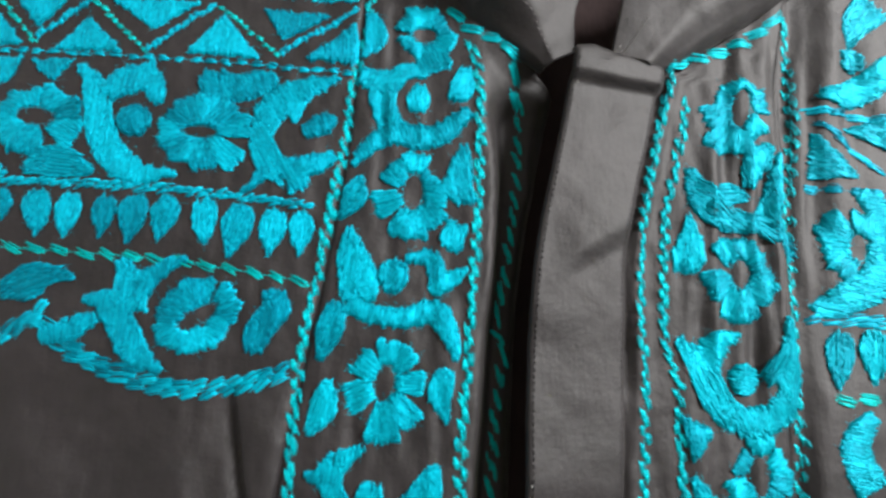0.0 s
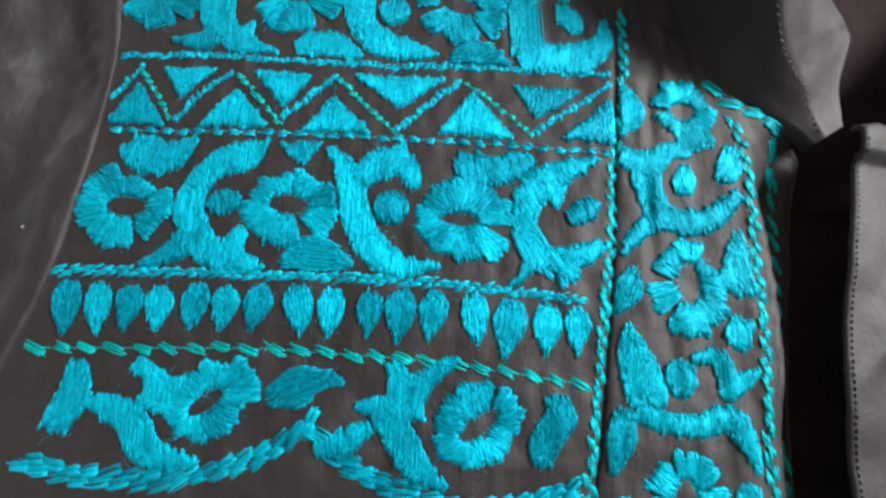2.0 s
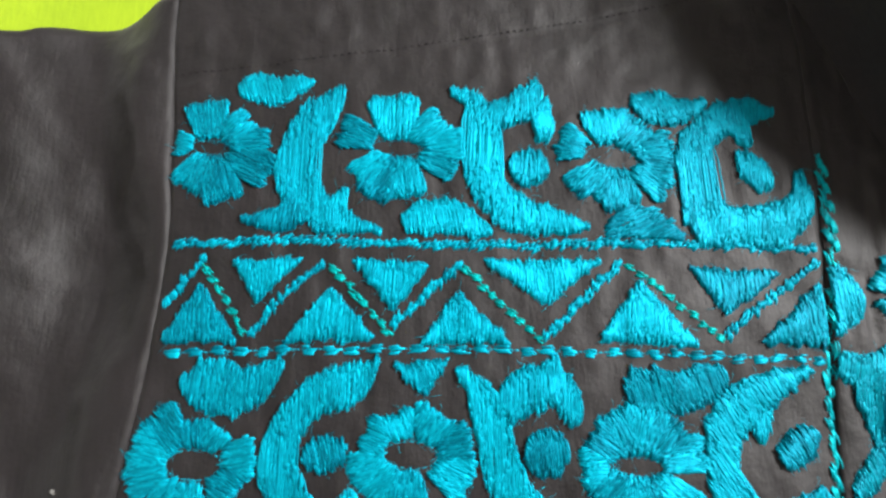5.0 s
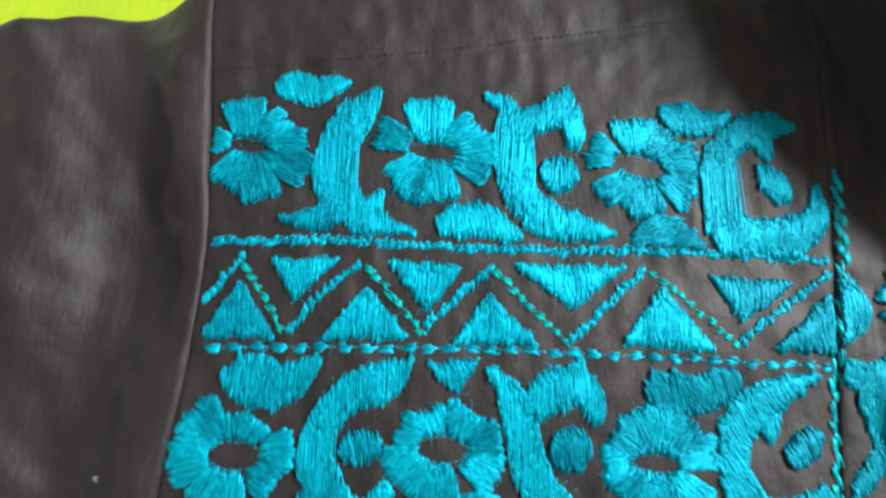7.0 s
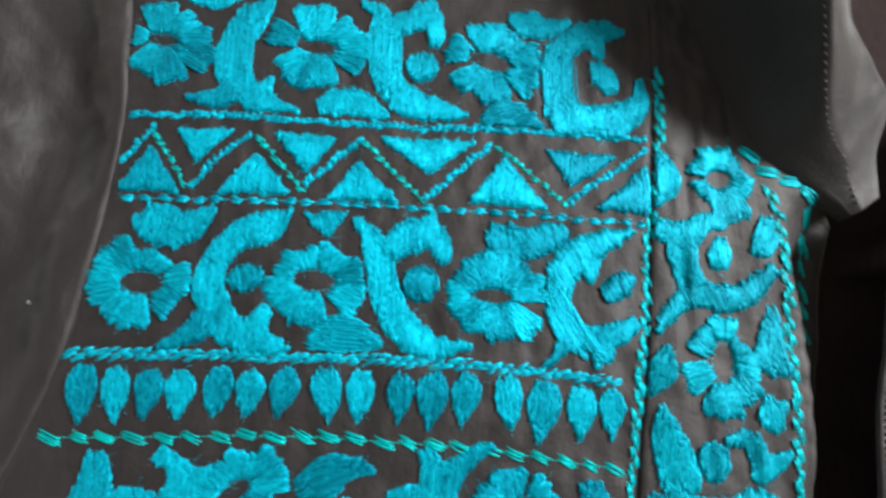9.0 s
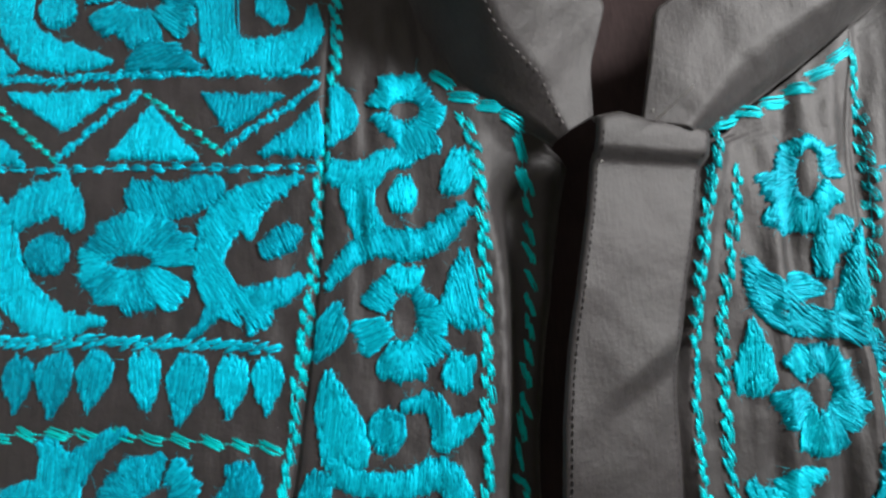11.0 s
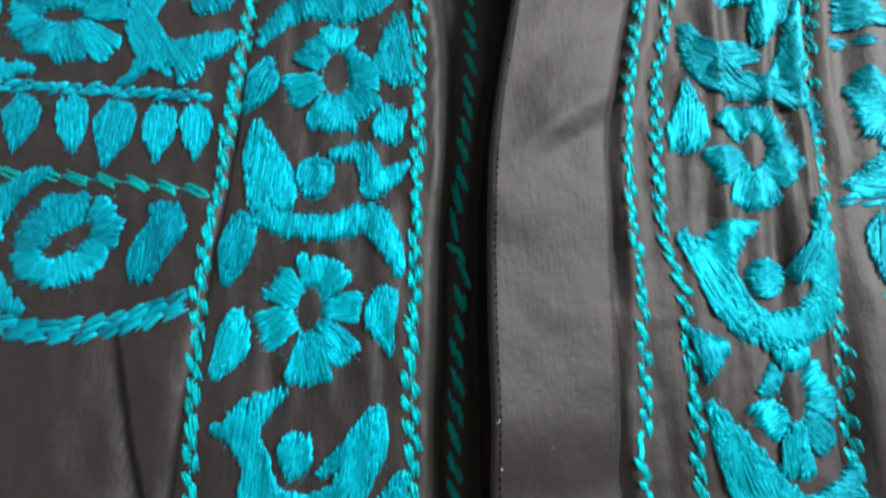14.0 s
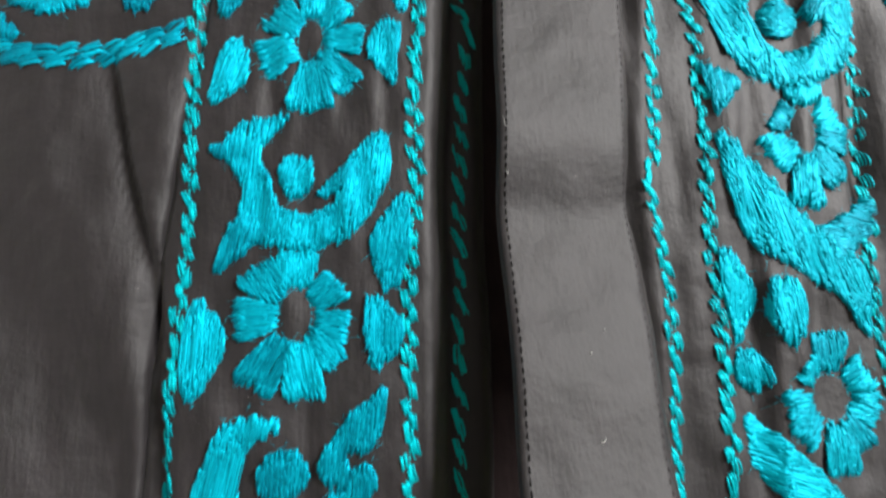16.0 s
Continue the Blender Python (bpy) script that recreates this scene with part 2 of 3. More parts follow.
tagged(spread, category="bedspread")

# ---- the garment ----
kurta = new("kurta")
tagged(kurta, "charcoal black cotton kurta with turquoise hand embroidery laid flat", "garment")
sheet("sleeve", flat(-330), seam, -70, 300, BLACK, kurta, "plain rumpled black sleeve", top=top_edge, pitch=1.6)
sheet("yoke_panel", seam, band_l, -70, 300, BLACK, kurta, "black yoke panel with a top-stitched shoulder seam", top=top_edge)


def left_end(y):
    y = np.asarray(y, float)
    k = step((y - 146) / 6)
    return (placket_l(y) + 5) * (1 - k) + (neck_l(y) + 1) * k


sheet("front_band", band_l, left_end, -70, 290, BLACK, kurta, "embroidered black front band")


def right_start(y):
    y = np.asarray(y, float)
    k = step((y - 146) / 5)
    return (placket_r(y) - 3) * (1 - k) + neck_r(y) * k


sheet("front_band", right_start, lambda y: np.maximum(yoke_r(y), right_start(y) + 0.2), -70, 185, BLACK, kurta, "gathered black front band with embroidery")
sheet("yoke_panel", lambda y: np.maximum(yoke_r(y), right_start(y) + 0.2), flat(330), -70, 300, BLACK, kurta, "black yoke panel", pitch=1.8)


# placket: a raised, softly waved band with its edge turned under
def placket_height(x, y):
    a, b = placket_l(y), placket_r(y)
    u = (x - a) / (b - a)
    z = 7.0 - 5.4 * u + 1.0 * cloud(x * 0.35 + y * 0.2, y, 17, 11) + 0.25 * cloud(x, y, 6, 12)
    z = z - 1.0 * step((0.04 - u) / 0.04) - 1.6 * step((u - 0.94) / 0.06)
    z = z + 2.6 * step((y - 144.5 + 0.05 * (x - 95)) / 2.0) * step((162 - y) / 14)
    return z + 1.9 * step((y - 94 - 0.55 * (x - 97)) / 7) * step((122 - y) / 24) * step((u - 0.1) / 0.5) - 1.1 * np.exp(-((y - 31) / 6) ** 2) + 1.3 * np.exp(-((y - 44) / 8) ** 2) + 5.0 * np.exp(-((y + 30) / 20) ** 2) + 8.0 * step((30 - y) / 60)


sheet("placket", placket_l, placket_r, -70, 159, BLACK, kurta, "plain black button placket with stitched edges", height=placket_height,
      top=lambda x: np.interp(x, [90, 94.5, 101, 108, 115, 124], [149.5, 153.6, 155.2, 153.4, 152.8, 150.5]), pitch=0.9, thick=1.0, fall=1.5)


sheet("lining", flat(35), flat(240), 138, 300, LINING, kurta, "dark inside of the neck opening", height=lambda x, y: -15 + 1.5 * cloud(x, y, 25, 14), pitch=3, thick=0)

sheet("facing", lambda y: band_r(y) + 4, lambda y: placket_r(y) - 2, -70, 160, LINING, kurta, "dark under-facing inside the front opening", height=lambda x, y: -15.5 + 0.5 * cloud(x, y, 25, 16), pitch=3, thick=0)

# ---- embroidery ----
STATIONS = np.array([0, 0.12, 0.35, 0.65, 0.88, 1.0])
RISE = np.array([0, 0.62, 1.0, 1.0, 0.62, 0])
TAPER = np.array([0.5, 0.95, 1.0, 1.0, 0.95, 0.5])
ACROSS, UP = np.array([-0.5, -0.25, 0.25, 0.5]), np.array([0, 0.32, 0.32, 0])


def strands(segments, width, bulge, lift=0.1, even=0.0):
    """Arched threads from (x0, y0) to (x1, y1), lying on the cloth."""
    s = np.asarray(segments, float).reshape(-1, 4)
    a, b = s[:, :2], s[:, 2:]
    way = b - a
    size = np.maximum(np.hypot(way[:, 0], way[:, 1]), 1e-6)
    side = np.stack([-way[:, 1], way[:, 0]], -1) / size[:, None]
    count = len(s)
    w = width * rng.uniform(0.85, 1.25, count)
    bow = rng.normal(0, 0.03, count) * size
    p = a[:, None] + way[:, None] * STATIONS[None, :, None] + side[:, None] * (bow[:, None] * 4 * (STATIONS * (1 - STATIONS))[None])[..., None]
    v = p[:, :, None] + side[:, None, None] * (w[:, None, None] * TAPER[None, :, None] * ACROSS)[..., None]
    vary = np.where(np.broadcast_to(even, count) > 0, rng.uniform(0.93, 1.07, count), rng.uniform(0.75, 1.2, count))
    z = relief(p[..., 0], p[..., 1])[:, :, None] + np.broadcast_to(lift, count)[:, None, None] + (bulge * np.minimum(1, size / 3.0) * vary)[:, None, None] * RISE[None, :, None]
    z = z + 0.62 * w[:, None, None] * UP * TAPER[None, :, None] - 0.25 * (1 - RISE[None, :, None])
    verts = np.concatenate([v, z[..., None]], -1).reshape(-1, 3) * MM
    one = grid_faces(len(STATIONS), 4)
    faces = (one[None] + (np.arange(count) * len(STATIONS) * 4)[:, None, None]).reshape(-1, 4)
    return verts, faces


def fill(outline, angle, pitch=0.21, bundle=0.85):
    """Satin stitches in one direction that fill an outline: bundles of four strands with rounded ends."""
    c, s = math.cos(radians(angle)), math.sin(radians(angle))
    turn = np.array([[c, s], [-s, c]])
    q = np.asarray(outline) @ turn.T
    r = np.roll(q, -1, 0)
    made, crown = [], []
    low = q[:, 1].min()
    v, last, ends = low + 0.3 * pitch, -1, None
    while v < q[:, 1].max():
        k = int((v - low) / bundle)
        if k != last:
            last, ends = k, rng.normal(0, 0.3, 2)
        round_off = 1 - (2 * ((v - low) / bundle - k) - 1) ** 2
        cross = (q[:, 1] <= v) != (r[:, 1] <= v)
        t = (v - q[cross, 1]) / (r[cross, 1] - q[cross, 1])
        us = np.sort(q[cross, 0] + t * (r[cross, 0] - q[cross, 0]))
        for u0, u1 in zip(us[::2], us[1::2]):
            if u1 - u0 < 0.35:
                continue
            u0 += ends[0] - 0.36 * round_off + 0.12 + rng.normal(0, 0.07)
            u1 += ends[1] + 0.36 * round_off - 0.12 + rng.normal(0, 0.07)
            d = rng.normal(0, 0.09, 2)
            made.append((u0, v + d[0], u1, v + d[1]))
            crown.append(0.93 + 0.12 * round_off)
        v += pitch * rng.uniform(0.88, 1.12)
    if not made:
        made, crown = [(q[:, 0].min(), q[:, 1].mean(), q[:, 0].max(), q[:, 1].mean())], [1.0]
    m = np.array(made)
    return np.concatenate([m[:, :2] @ turn, m[:, 2:] @ turn], 1), np.array(crown)


def outside(lines, eye):
    """The stitches of a petal, each begun no nearer than the rim of the flower's eye."""
    x, y, rx, ry, turn = eye
    c, s = math.cos(radians(turn)), math.sin(radians(turn))
    flat_to = np.array([[c / rx, s / rx], [-s / ry, c / ry]])
    a, b = (lines[:, :2] - (x, y)) @ flat_to.T, (lines[:, 2:] - (x, y)) @ flat_to.T
    d = b - a
    p, q, r = (d * d).sum(1), (a * d).sum(1), (a * a).sum(1) - 1
    root = q * q - p * r
    leave = np.where(root > 0, (-q + np.sqrt(np.maximum(root, 0))) / np.maximum(p, 1e-9), 0)
    k = np.clip(leave, 0, 1)[:, None]
    cut = np.concatenate([lines[:, :2] + (lines[:, 2:] - lines[:, :2]) * k, lines[:, 2:]], 1)
    keep = np.hypot(*(cut[:, 2:] - cut[:, :2]).T) > 0.5
    if not keep.any():
        keep[0] = True
    return cut[keep], keep


def stitched(name, outline, angle, parent, label="", mat=None, bulge=0.5, eye=None):
    lines, crown = fill(outline, angle)
    if eye:
        lines, keep = outside(lines, eye)
        crown = crown[keep]
    hairs = max(3, len(lines) // 3)      # loose fibres that stand out from the edge
    from_end = lines[rng.integers(0, len(lines), hairs)]
    flip = rng.random(hairs) < 0.5
    tip = np.where(flip[:, None], from_end[:, :2], from_end[:, 2:])
    fuzz = np.concatenate([tip, tip + rng.normal(0, 0.95, (hairs, 2))], 1)
    under = lines[::2]                   # padding under the silk
    span = np.hypot(*(lines[:, 2:] - lines[:, :2]).T)
    over = lines[rng.choice(len(lines), max(6, int(span.sum() / 1.5)), p=span / span.sum())]
    run = over[:, 2:] - over[:, :2]
    size = np.maximum(np.hypot(*run.T), 0.1)[:, None]
    part_of = np.minimum(rng.uniform(1.1, 2.7, (len(over), 1)) / size, 0.85)
    start = rng.uniform(0.0, 1.0, (len(over), 1)) * (1 - part_of)
    tops = np.concatenate([over[:, :2] + run * start, over[:, :2] + run * (start + part_of)], 1) + rng.normal(0, 0.15, (len(over), 4))
    counts = (len(lines), hairs, len(under), len(over))
    wide = np.repeat((0.34, 0.06, 0.6, 0.29), counts)
    raised = np.repeat((0.1, 0.1, -0.02, 0.1 + 0.9 * bulge), counts)
    arch = np.concatenate([bulge * crown, np.full(hairs, bulge), np.full(len(under), 0.75 * bulge), np.full(len(over), 0.2 * bulge)])
    verts, faces = strands(np.concatenate([lines, fuzz, under, tops]), wide, arch, raised, np.repeat((1, 0, 1, 0), counts))
    return mesh_object(name, verts, faces, mat or FLOSS, parent, label)


def spline(points, per=10):
    p = np.asarray(points, float)
    p = np.concatenate([2 * p[:1] - p[1:2], p, 2 * p[-1:] - p[-2:-1]])
    made = []
    for a, b, c, d in zip(p, p[1:], p[2:], p[3:]):
        for t in np.linspace(0, 1, per, endpoint=False):
            made.append(0.5 * (2 * b + (c - a) * t + (2 * a - 5 * b + 4 * c - d) * t * t + (3 * b - a - 3 * c + d) * t ** 3))
    return np.array(made + [p[-2]])


def stroke(points):
    """Outline of a swelling stroke through points of x, y and width."""
    c = spline(points)
    way = np.gradient(c[:, :2], axis=0)
    way /= np.maximum(np.hypot(way[:, 0], way[:, 1]), 1e-6)[:, None]
    side = np.stack([-way[:, 1], way[:, 0]], -1) * (np.maximum(c[:, 2:], 0.3) + 0.55) / 2
    return np.concatenate([c[:, :2] + side, (c[:, :2] - side)[::-1]])


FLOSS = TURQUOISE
PARTS = {"upper_leaf": "leaf", "side_leaf": "leaf", "scroll_foot": "scroll", "scroll_tip": "scroll"}


def vine(name, *points, grain=None):
    """A scroll or a leaf; a leaf at the side is stitched lengthwise unless told otherwise."""
    if grain is None and name in ("side_leaf", "drop", "bean") and FLOSS != TURQUOISE:
        grain = math.degrees(math.atan2(points[-1][1] - points[0][1], points[-1][0] - points[0][0]))
    stitched(PARTS.get(name, name), stroke(points), (GRAIN if grain is None else grain) + rng.uniform(-6, 6), kurta)


def leaf(x0, y0, x1, y1, w):
    a, b = np.array((x0, y0)), np.array((x1, y1))
    points = [(*(a + (b - a) * t), w * k) for t, k in ((0, 0.26), (0.12, 0.66), (0.38, 0.9), (0.68, 0.66), (0.9, 0.24), (1.03, 0.02))]
    stitched("leaf", stroke(points), math.degrees(math.atan2(*(b - a)[::-1])), kurta)


def oval(x, y, rx, ry, turn, count=28):
    t = np.linspace(0, 2 * math.pi, count, endpoint=False)
    c, s = math.cos(radians(turn)), math.sin(radians(turn))
    u, v = rx * np.cos(t), ry * np.sin(t)
    return np.stack([x + u * c - v * s, y + u * s + v * c], -1)


def dot(x, y, rx, ry, turn, grain=None):
    stitched("dot", oval(x, y, rx + 0.25, ry + 0.25, turn), (GRAIN if grain is None else grain) + rng.uniform(-6, 6), kurta, bulge=0.7)


def triangle(*corners, grain=None):
    c = np.array(corners)
    points = []
    for a, b in zip(c, np.roll(c, -1, 0)):
        points += [a + (b - a) * t for t in (0.04, 0.35, 0.65, 0.96)]
    stitched("triangle", points, (GRAIN if grain is None else grain) + rng.uniform(-4, 4), kurta)


def flower(hole, *petals):
    """Satin-stitched petals round an open eye; the thing's own mesh is the fine outline of that eye."""
    x, y, rx, ry, turn = hole
    ring = oval(x, y, rx * 1.1, ry * 1.1, turn, 22)
    verts, faces = strands(np.concatenate([ring, np.roll(ring, -1, 0)], 1), 0.22, 0.02, 0.02)
    head = mesh_object("flower", verts, faces, FLOSS, kurta)
    for px, py, w in petals:
        d = np.array((px - x, py - y))
        c, s = math.cos(radians(turn)), math.sin(radians(turn))
        local = np.array((d[0] * c + d[1] * s, -d[0] * s + d[1] * c))
        k = 1 / max(math.hypot(local[0] / rx, local[1] / ry), 1e-6)
        a, b = np.array((x, y)) + d * min(k * 1.12, 0.72), np.array((px, py))
        bend = np.array((-d[1], d[0])) * rng.uniform(-0.04, 0.04)
        points = [(*(a + (b - a) * t + bend * t), w * q) for t, q in ((0, 0.46), (0.25, 0.68), (0.6, 0.92), (0.88, 1.0), (1, 0.76))]
        stitched("petal", stroke(points), math.degrees(math.atan2(d[1], d[0])) + rng.uniform(-6, 6), head, eye=hole)


def along(points, pitch):
    c = spline(points, 14)
    run = np.concatenate([[0], np.cumsum(np.hypot(*np.diff(c, axis=0).T))])
    at = np.arange(pitch * 0.5, run[-1], pitch)
    p = np.stack([np.interp(at, run, c[:, 0]), np.interp(at, run, c[:, 1])], -1)
    e = np.stack([np.interp(at + 0.3, run, c[:, 0]), np.interp(at + 0.3, run, c[:, 1])], -1)
    f = np.stack([np.interp(at - 0.3, run, c[:, 0]), np.interp(at - 0.3, run, c[:, 1])], -1)
    return p, np.arctan2(*(e - f).T[::-1])


def rope(width, pitch, slant, tracks, tone, *points):
    """A border of short slanted stitches, each of a few strands, in one or two rows along a hidden core thread."""
    p, way = along(points, pitch)
    mat = (TURQUOISE, SEAGREEN, SEAGREEN, TEAL)[tone]
    core, _ = along(points, 1.0)
    verts, faces = strands(np.concatenate([core[:-1], core[1:]], 1), 0.9 if tone == 0 and tracks == 1 and slant else 0.3, 0.0, -0.5 if tone == 2 else 0.05)
    border = mesh_object("rope_border", verts, faces, mat, kurta, "sea green rope stitch border" if tone in (1, 2) else "turquoise rope stitch border")
    for q, a in zip(p, way):
        side = np.array((-math.sin(a), math.cos(a)))
        for track in range(tracks):
            mid = q + side * (width * 0.5 * (2 * track - 1) if tracks > 1 else 0) + rng.normal(0, 0.2, 2)
            if track:
                mid = mid + np.array((math.cos(a), math.sin(a))) * pitch * (0.34 if tone == 2 else 0.5)
            g = a + radians(slant + rng.normal(0, 5))
            d, e = np.array((math.cos(g), math.sin(g))), np.array((-math.sin(g), math.cos(g)))
            half = pitch * ((0.70 if abs(slant) < 20 else 0.66, 0.46, 0.40, 0.56 if tracks == 1 else 0.42)[tone] if slant else 0.36) * rng.uniform(0.8, 1.15)
            lines = max(3, round(width / 0.3))
            made = []
            for j in range(lines):
                o = (j + 0.5) / lines - 0.5
                h = half * math.sqrt(1 - 1.8 * o * o) * rng.uniform(0.78, 1.14)
                c = mid + e * o * width * 1.15 + d * rng.normal(0, 0.32)
                made.append((*(c - d * h), *(c + d * h)))
            verts, faces = strands(made, max(0.36, 1.1 * width / lines), 0.28)
            mesh_object("stitch", verts, faces, mat, border)


def seam_stitches(height, *points):
    p, way = along(points, 1.5)
    d = np.stack([np.cos(way), np.sin(way)], -1) * 0.6
    verts, faces = strands(np.concatenate([p - d, p + d], 1), 0.24, 0.02, 0.0)
    if height is not None:
        base = relief(verts[:, 0] / MM, verts[:, 1] / MM)
        verts[:, 2] += (height(verts[:, 0] / MM, verts[:, 1] / MM) - base) * MM
    mesh_object("seam_stitching", verts, faces, DARKTHREAD, kurta, "fine black sewing stitches")


def collar(base, rim, label, seam_at, drop):
    """Half of a stand collar: from its seam it rises, rolls over and falls to a free rim (x, y and height of the roll), with a row of stitches along the seam."""
    n, m = 150, 36
    s = np.linspace(0, len(base) - 1, n)
    k = np.arange(len(base))
    line = lambda pts, c, soft=9: np.convolve(np.pad(np.interp(s, k, [p[c] for p in pts]), soft // 2, mode="reflect", reflect_type="odd"), np.ones(soft) / soft, "valid")[:, None]
    v = np.linspace(0, 1, m)[None]
    x = line(base, 0) * (1 - v) + line(rim, 0) * v
    y = line(base, 1) * (1 - v) + line(rim, 1) * v
    z = -2.0 + 3.0 * np.minimum(1, v * 14) + line(rim, 2, 31) * (step(v / 0.34) - drop * step((v - 0.18) / 0.82)) + 0.7 * cloud(x, y, 14, 13) * np.minimum(1, v * 4) + 0.25 * cloud(x, y, 5, 23)
    at = np.stack([x, y, z], -1)
    ob = mesh_object("collar", at.reshape(-1, 3) * MM, grid_faces(n, m), BLACK, kurta, label)
    mod = ob.modifiers.new("thickness", "SOLIDIFY")
    mod.thickness, mod.offset = 1.4 * MM, -1
    row = at[:, int(seam_at * m)]
    run = np.concatenate([[0], np.cumsum(np.hypot(*np.diff(row[:, :2], axis=0).T))])
    begin = np.arange(2.0 if drop else 16.0, run[-1] - 2, 1.7)
    ends = [np.stack([np.interp(begin + d, run, row[:, c]) for c in (0, 1, 2)], -1) for d in (0, 1.0)]
    verts, faces = strands(np.concatenate([ends[0][:, :2], ends[1][:, :2]], 1), 0.26, 0.03, 0.0)
    shift = np.repeat(0.5 * (ends[0][:, 2] + ends[1][:, 2]) + 0.28, len(STATIONS) * 4) * MM
    verts[:, 2] += shift - relief(verts[:, 0] / MM, verts[:, 1] / MM) * MM
    mesh_object("seam_stitching", verts, faces, GLINTTHREAD, kurta, "fine dark stitches along the collar, pale glints in their colour")
    return ob


collar([(88.5, 150.8), (85, 153.4), (78, 158), (67, 165.5), (61, 177), (54, 197), (41, 230), (30, 262)],
       [(97.5, 156.2, 2), (98.3, 168, 2.5), (102.6, 181.5, 5), (99, 184.5, 12), (92, 189.5, 23), (84, 196, 33), (84, 215, 42), (86, 248, 50)],
       "plain black stand collar with a front slit", 0.3, 0.6)
collar([(120, 150), (128, 154.5), (136, 159.5), (146, 166), (156, 173), (175, 186), (200, 215), (230, 262)],
       [(106.6, 152.6, 4), (109.2, 165, 4.5), (112, 177.5, 5), (117, 181, 5), (131, 185, 6), (142, 190.5, 7), (165, 216, 9), (195, 262, 11)],
       "plain black stand collar beside the front slit", 0.16, 0.0)


seam_stitches(None, (-91, 209), (-42, 216), (9, 225), (40, 232))
ys = np.linspace(150, -40, 14)
seam_stitches(placket_height, *[(float(placket_l(y)) + 1.5, float(y)) for y in ys])
seam_stitches(placket_height, *[(float(placket_r(y)) - 1.8, float(y)) for y in ys])

# left yoke: three rows of scrolls and flowers, a row of leaves, a scalloped hem
GRAIN = 88
vine("upper_leaf", (-78.6, 205.2, 2.4), (-75, 206.1, 6.6), (-70.3, 205.2, 6), (-65.7, 206.7, 3.7), (-63.3, 207.4, 0.7), grain=100)
flower((-83.3, 192.7, 3.6, 1.4, -9), (-84.9, 203.2, 8.1), (-75.5, 199.1, 6.2), (-71.9, 194.6, 4), (-70.9, 187.1, 7), (-79.9, 181, 7), (-85.1, 182.4, 4.7), (-88.9, 184.7, 5.2), (-90.8, 194.1, 4.9))
vine("scroll", (-57.2, 205.9, 1), (-61.9, 199.9, 7.2), (-66.3, 190.5, 7), (-64.9, 183.4, 8.1), (-60.2, 177.9, 6.6), (-49.4, 175.2, 0.6))
vine("scroll_foot", (-64.2, 181.1, 5.7), (-69.2, 177.7, 4.8), (-76.4, 177.6, 0.6))
vine("scroll_tip", (-58.5, 179.4, 4.1), (-56.4, 184.4, 0.7))
flower((-46, 192.5, 4.9, 1.4, -6), (-46.7, 204, 10.1), (-36.1, 198.5, 7.6), (-31.8, 192.9, 6.1), (-34.3, 187.4, 5.5), (-43.7, 181.8, 7.3), (-51.7, 181.7, 6.4), (-54.7, 186, 5.4), (-57.9, 196.6, 6.6))
vine("leaf", (-45, 176.7, 2.9), (-40.8, 177.7, 7.2), (-35, 177.5, 6.8), (-30.3, 175.2, 3.8), (-27.6, 174, 0.6), grain=102)
vine("scroll", (-35, 205.7, 1), (-29.2, 201.6, 5), (-28.2, 194, 6.8), (-28.4, 185.4, 7.2), (-23.2, 178.8, 8.3), (-14.9, 176.6, 5), (-7.8, 175.5, 0.5))
vine("scroll_foot", (-26.8, 199.7, 6.2), (-21.9, 200.3, 6.3), (-18.1, 204.5, 4.3), (-16.7, 208.5, 0.6))
vine("scroll_tip", (-17.1, 203.2, 4.1), (-15.9, 196.9, 3.8), (-16.7, 193.1, 2))
dot(-19.5, 188, 3.8, 4, 1)
flower((-2.1, 190.1, 4.9, 1.9, -13), (-3.6, 200.7, 8.9), (4.5, 198.5, 7.9), (10.9, 192.8, 5.6), (10.8, 186.9, 5), (9.2, 182.8, 5.6), (-0.9, 179, 7.3), (-6.9, 181.3, 5.6), (-11.6, 183.3, 5.6), (-12.9, 194.2, 7.5))
vine("upper_leaf", (2.9, 202.9, 2.3), (7.5, 201.2, 7.5), (13.2, 200.3, 6.2), (19.4, 202.4, 0.8), grain=106)
vine("scroll", (33.6, 200.3, 1.1), (26.7, 200.1, 6.6), (20, 197.3, 7.1), (15, 191.4, 7), (15.4, 182.6, 6.9), (16.7, 175.9, 9.9), (15.7, 171.6, 3.7))
vine("scroll_foot", (14.1, 174.6, 7.4), (22.9, 175.4, 7.7), (30.4, 175.5, 9.4), (36.1, 180.5, 5.3), (36.9, 187.1, 0.8))
vine("scroll_tip", (24.6, 198.7, 6.5), (26.9, 191.9, 1))
vine("drop", (25.2, 191.6, 2.3), (27.6, 186.6, 6.1), (29.3, 182.4, 2.5))
vine("leaf", (-5.1, 173.5, 1), (-0.5, 176, 5.4), (4.4, 176.3, 6.3), (11.5, 173.1, 1), grain=20)
triangle((-83.3, 166), (-89.9, 154.4), (-75.9, 153.9))
triangle((-58.7, 164.8), (-68, 153.6), (-50.3, 153.9))
triangle((-34.6, 163.3), (-42.2, 153), (-24.3, 152.8))
triangle((1.2, 165.2), (-8.1, 152.8), (11.8, 151.4))
triangle((37.2, 164.1), (23.4, 151.7), (37.5, 150.5))
triangle((-77.6, 169.6), (-63.9, 170.1), (-72.8, 160.9))
triangle((-55.2, 169.6), (-39.4, 168.7), (-47, 158.8))
triangle((-29.9, 169.2), (-5.5, 169), (-17.4, 159.5))
triangle((11.4, 167.6), (30.3, 165.8), (17.3, 156.7))
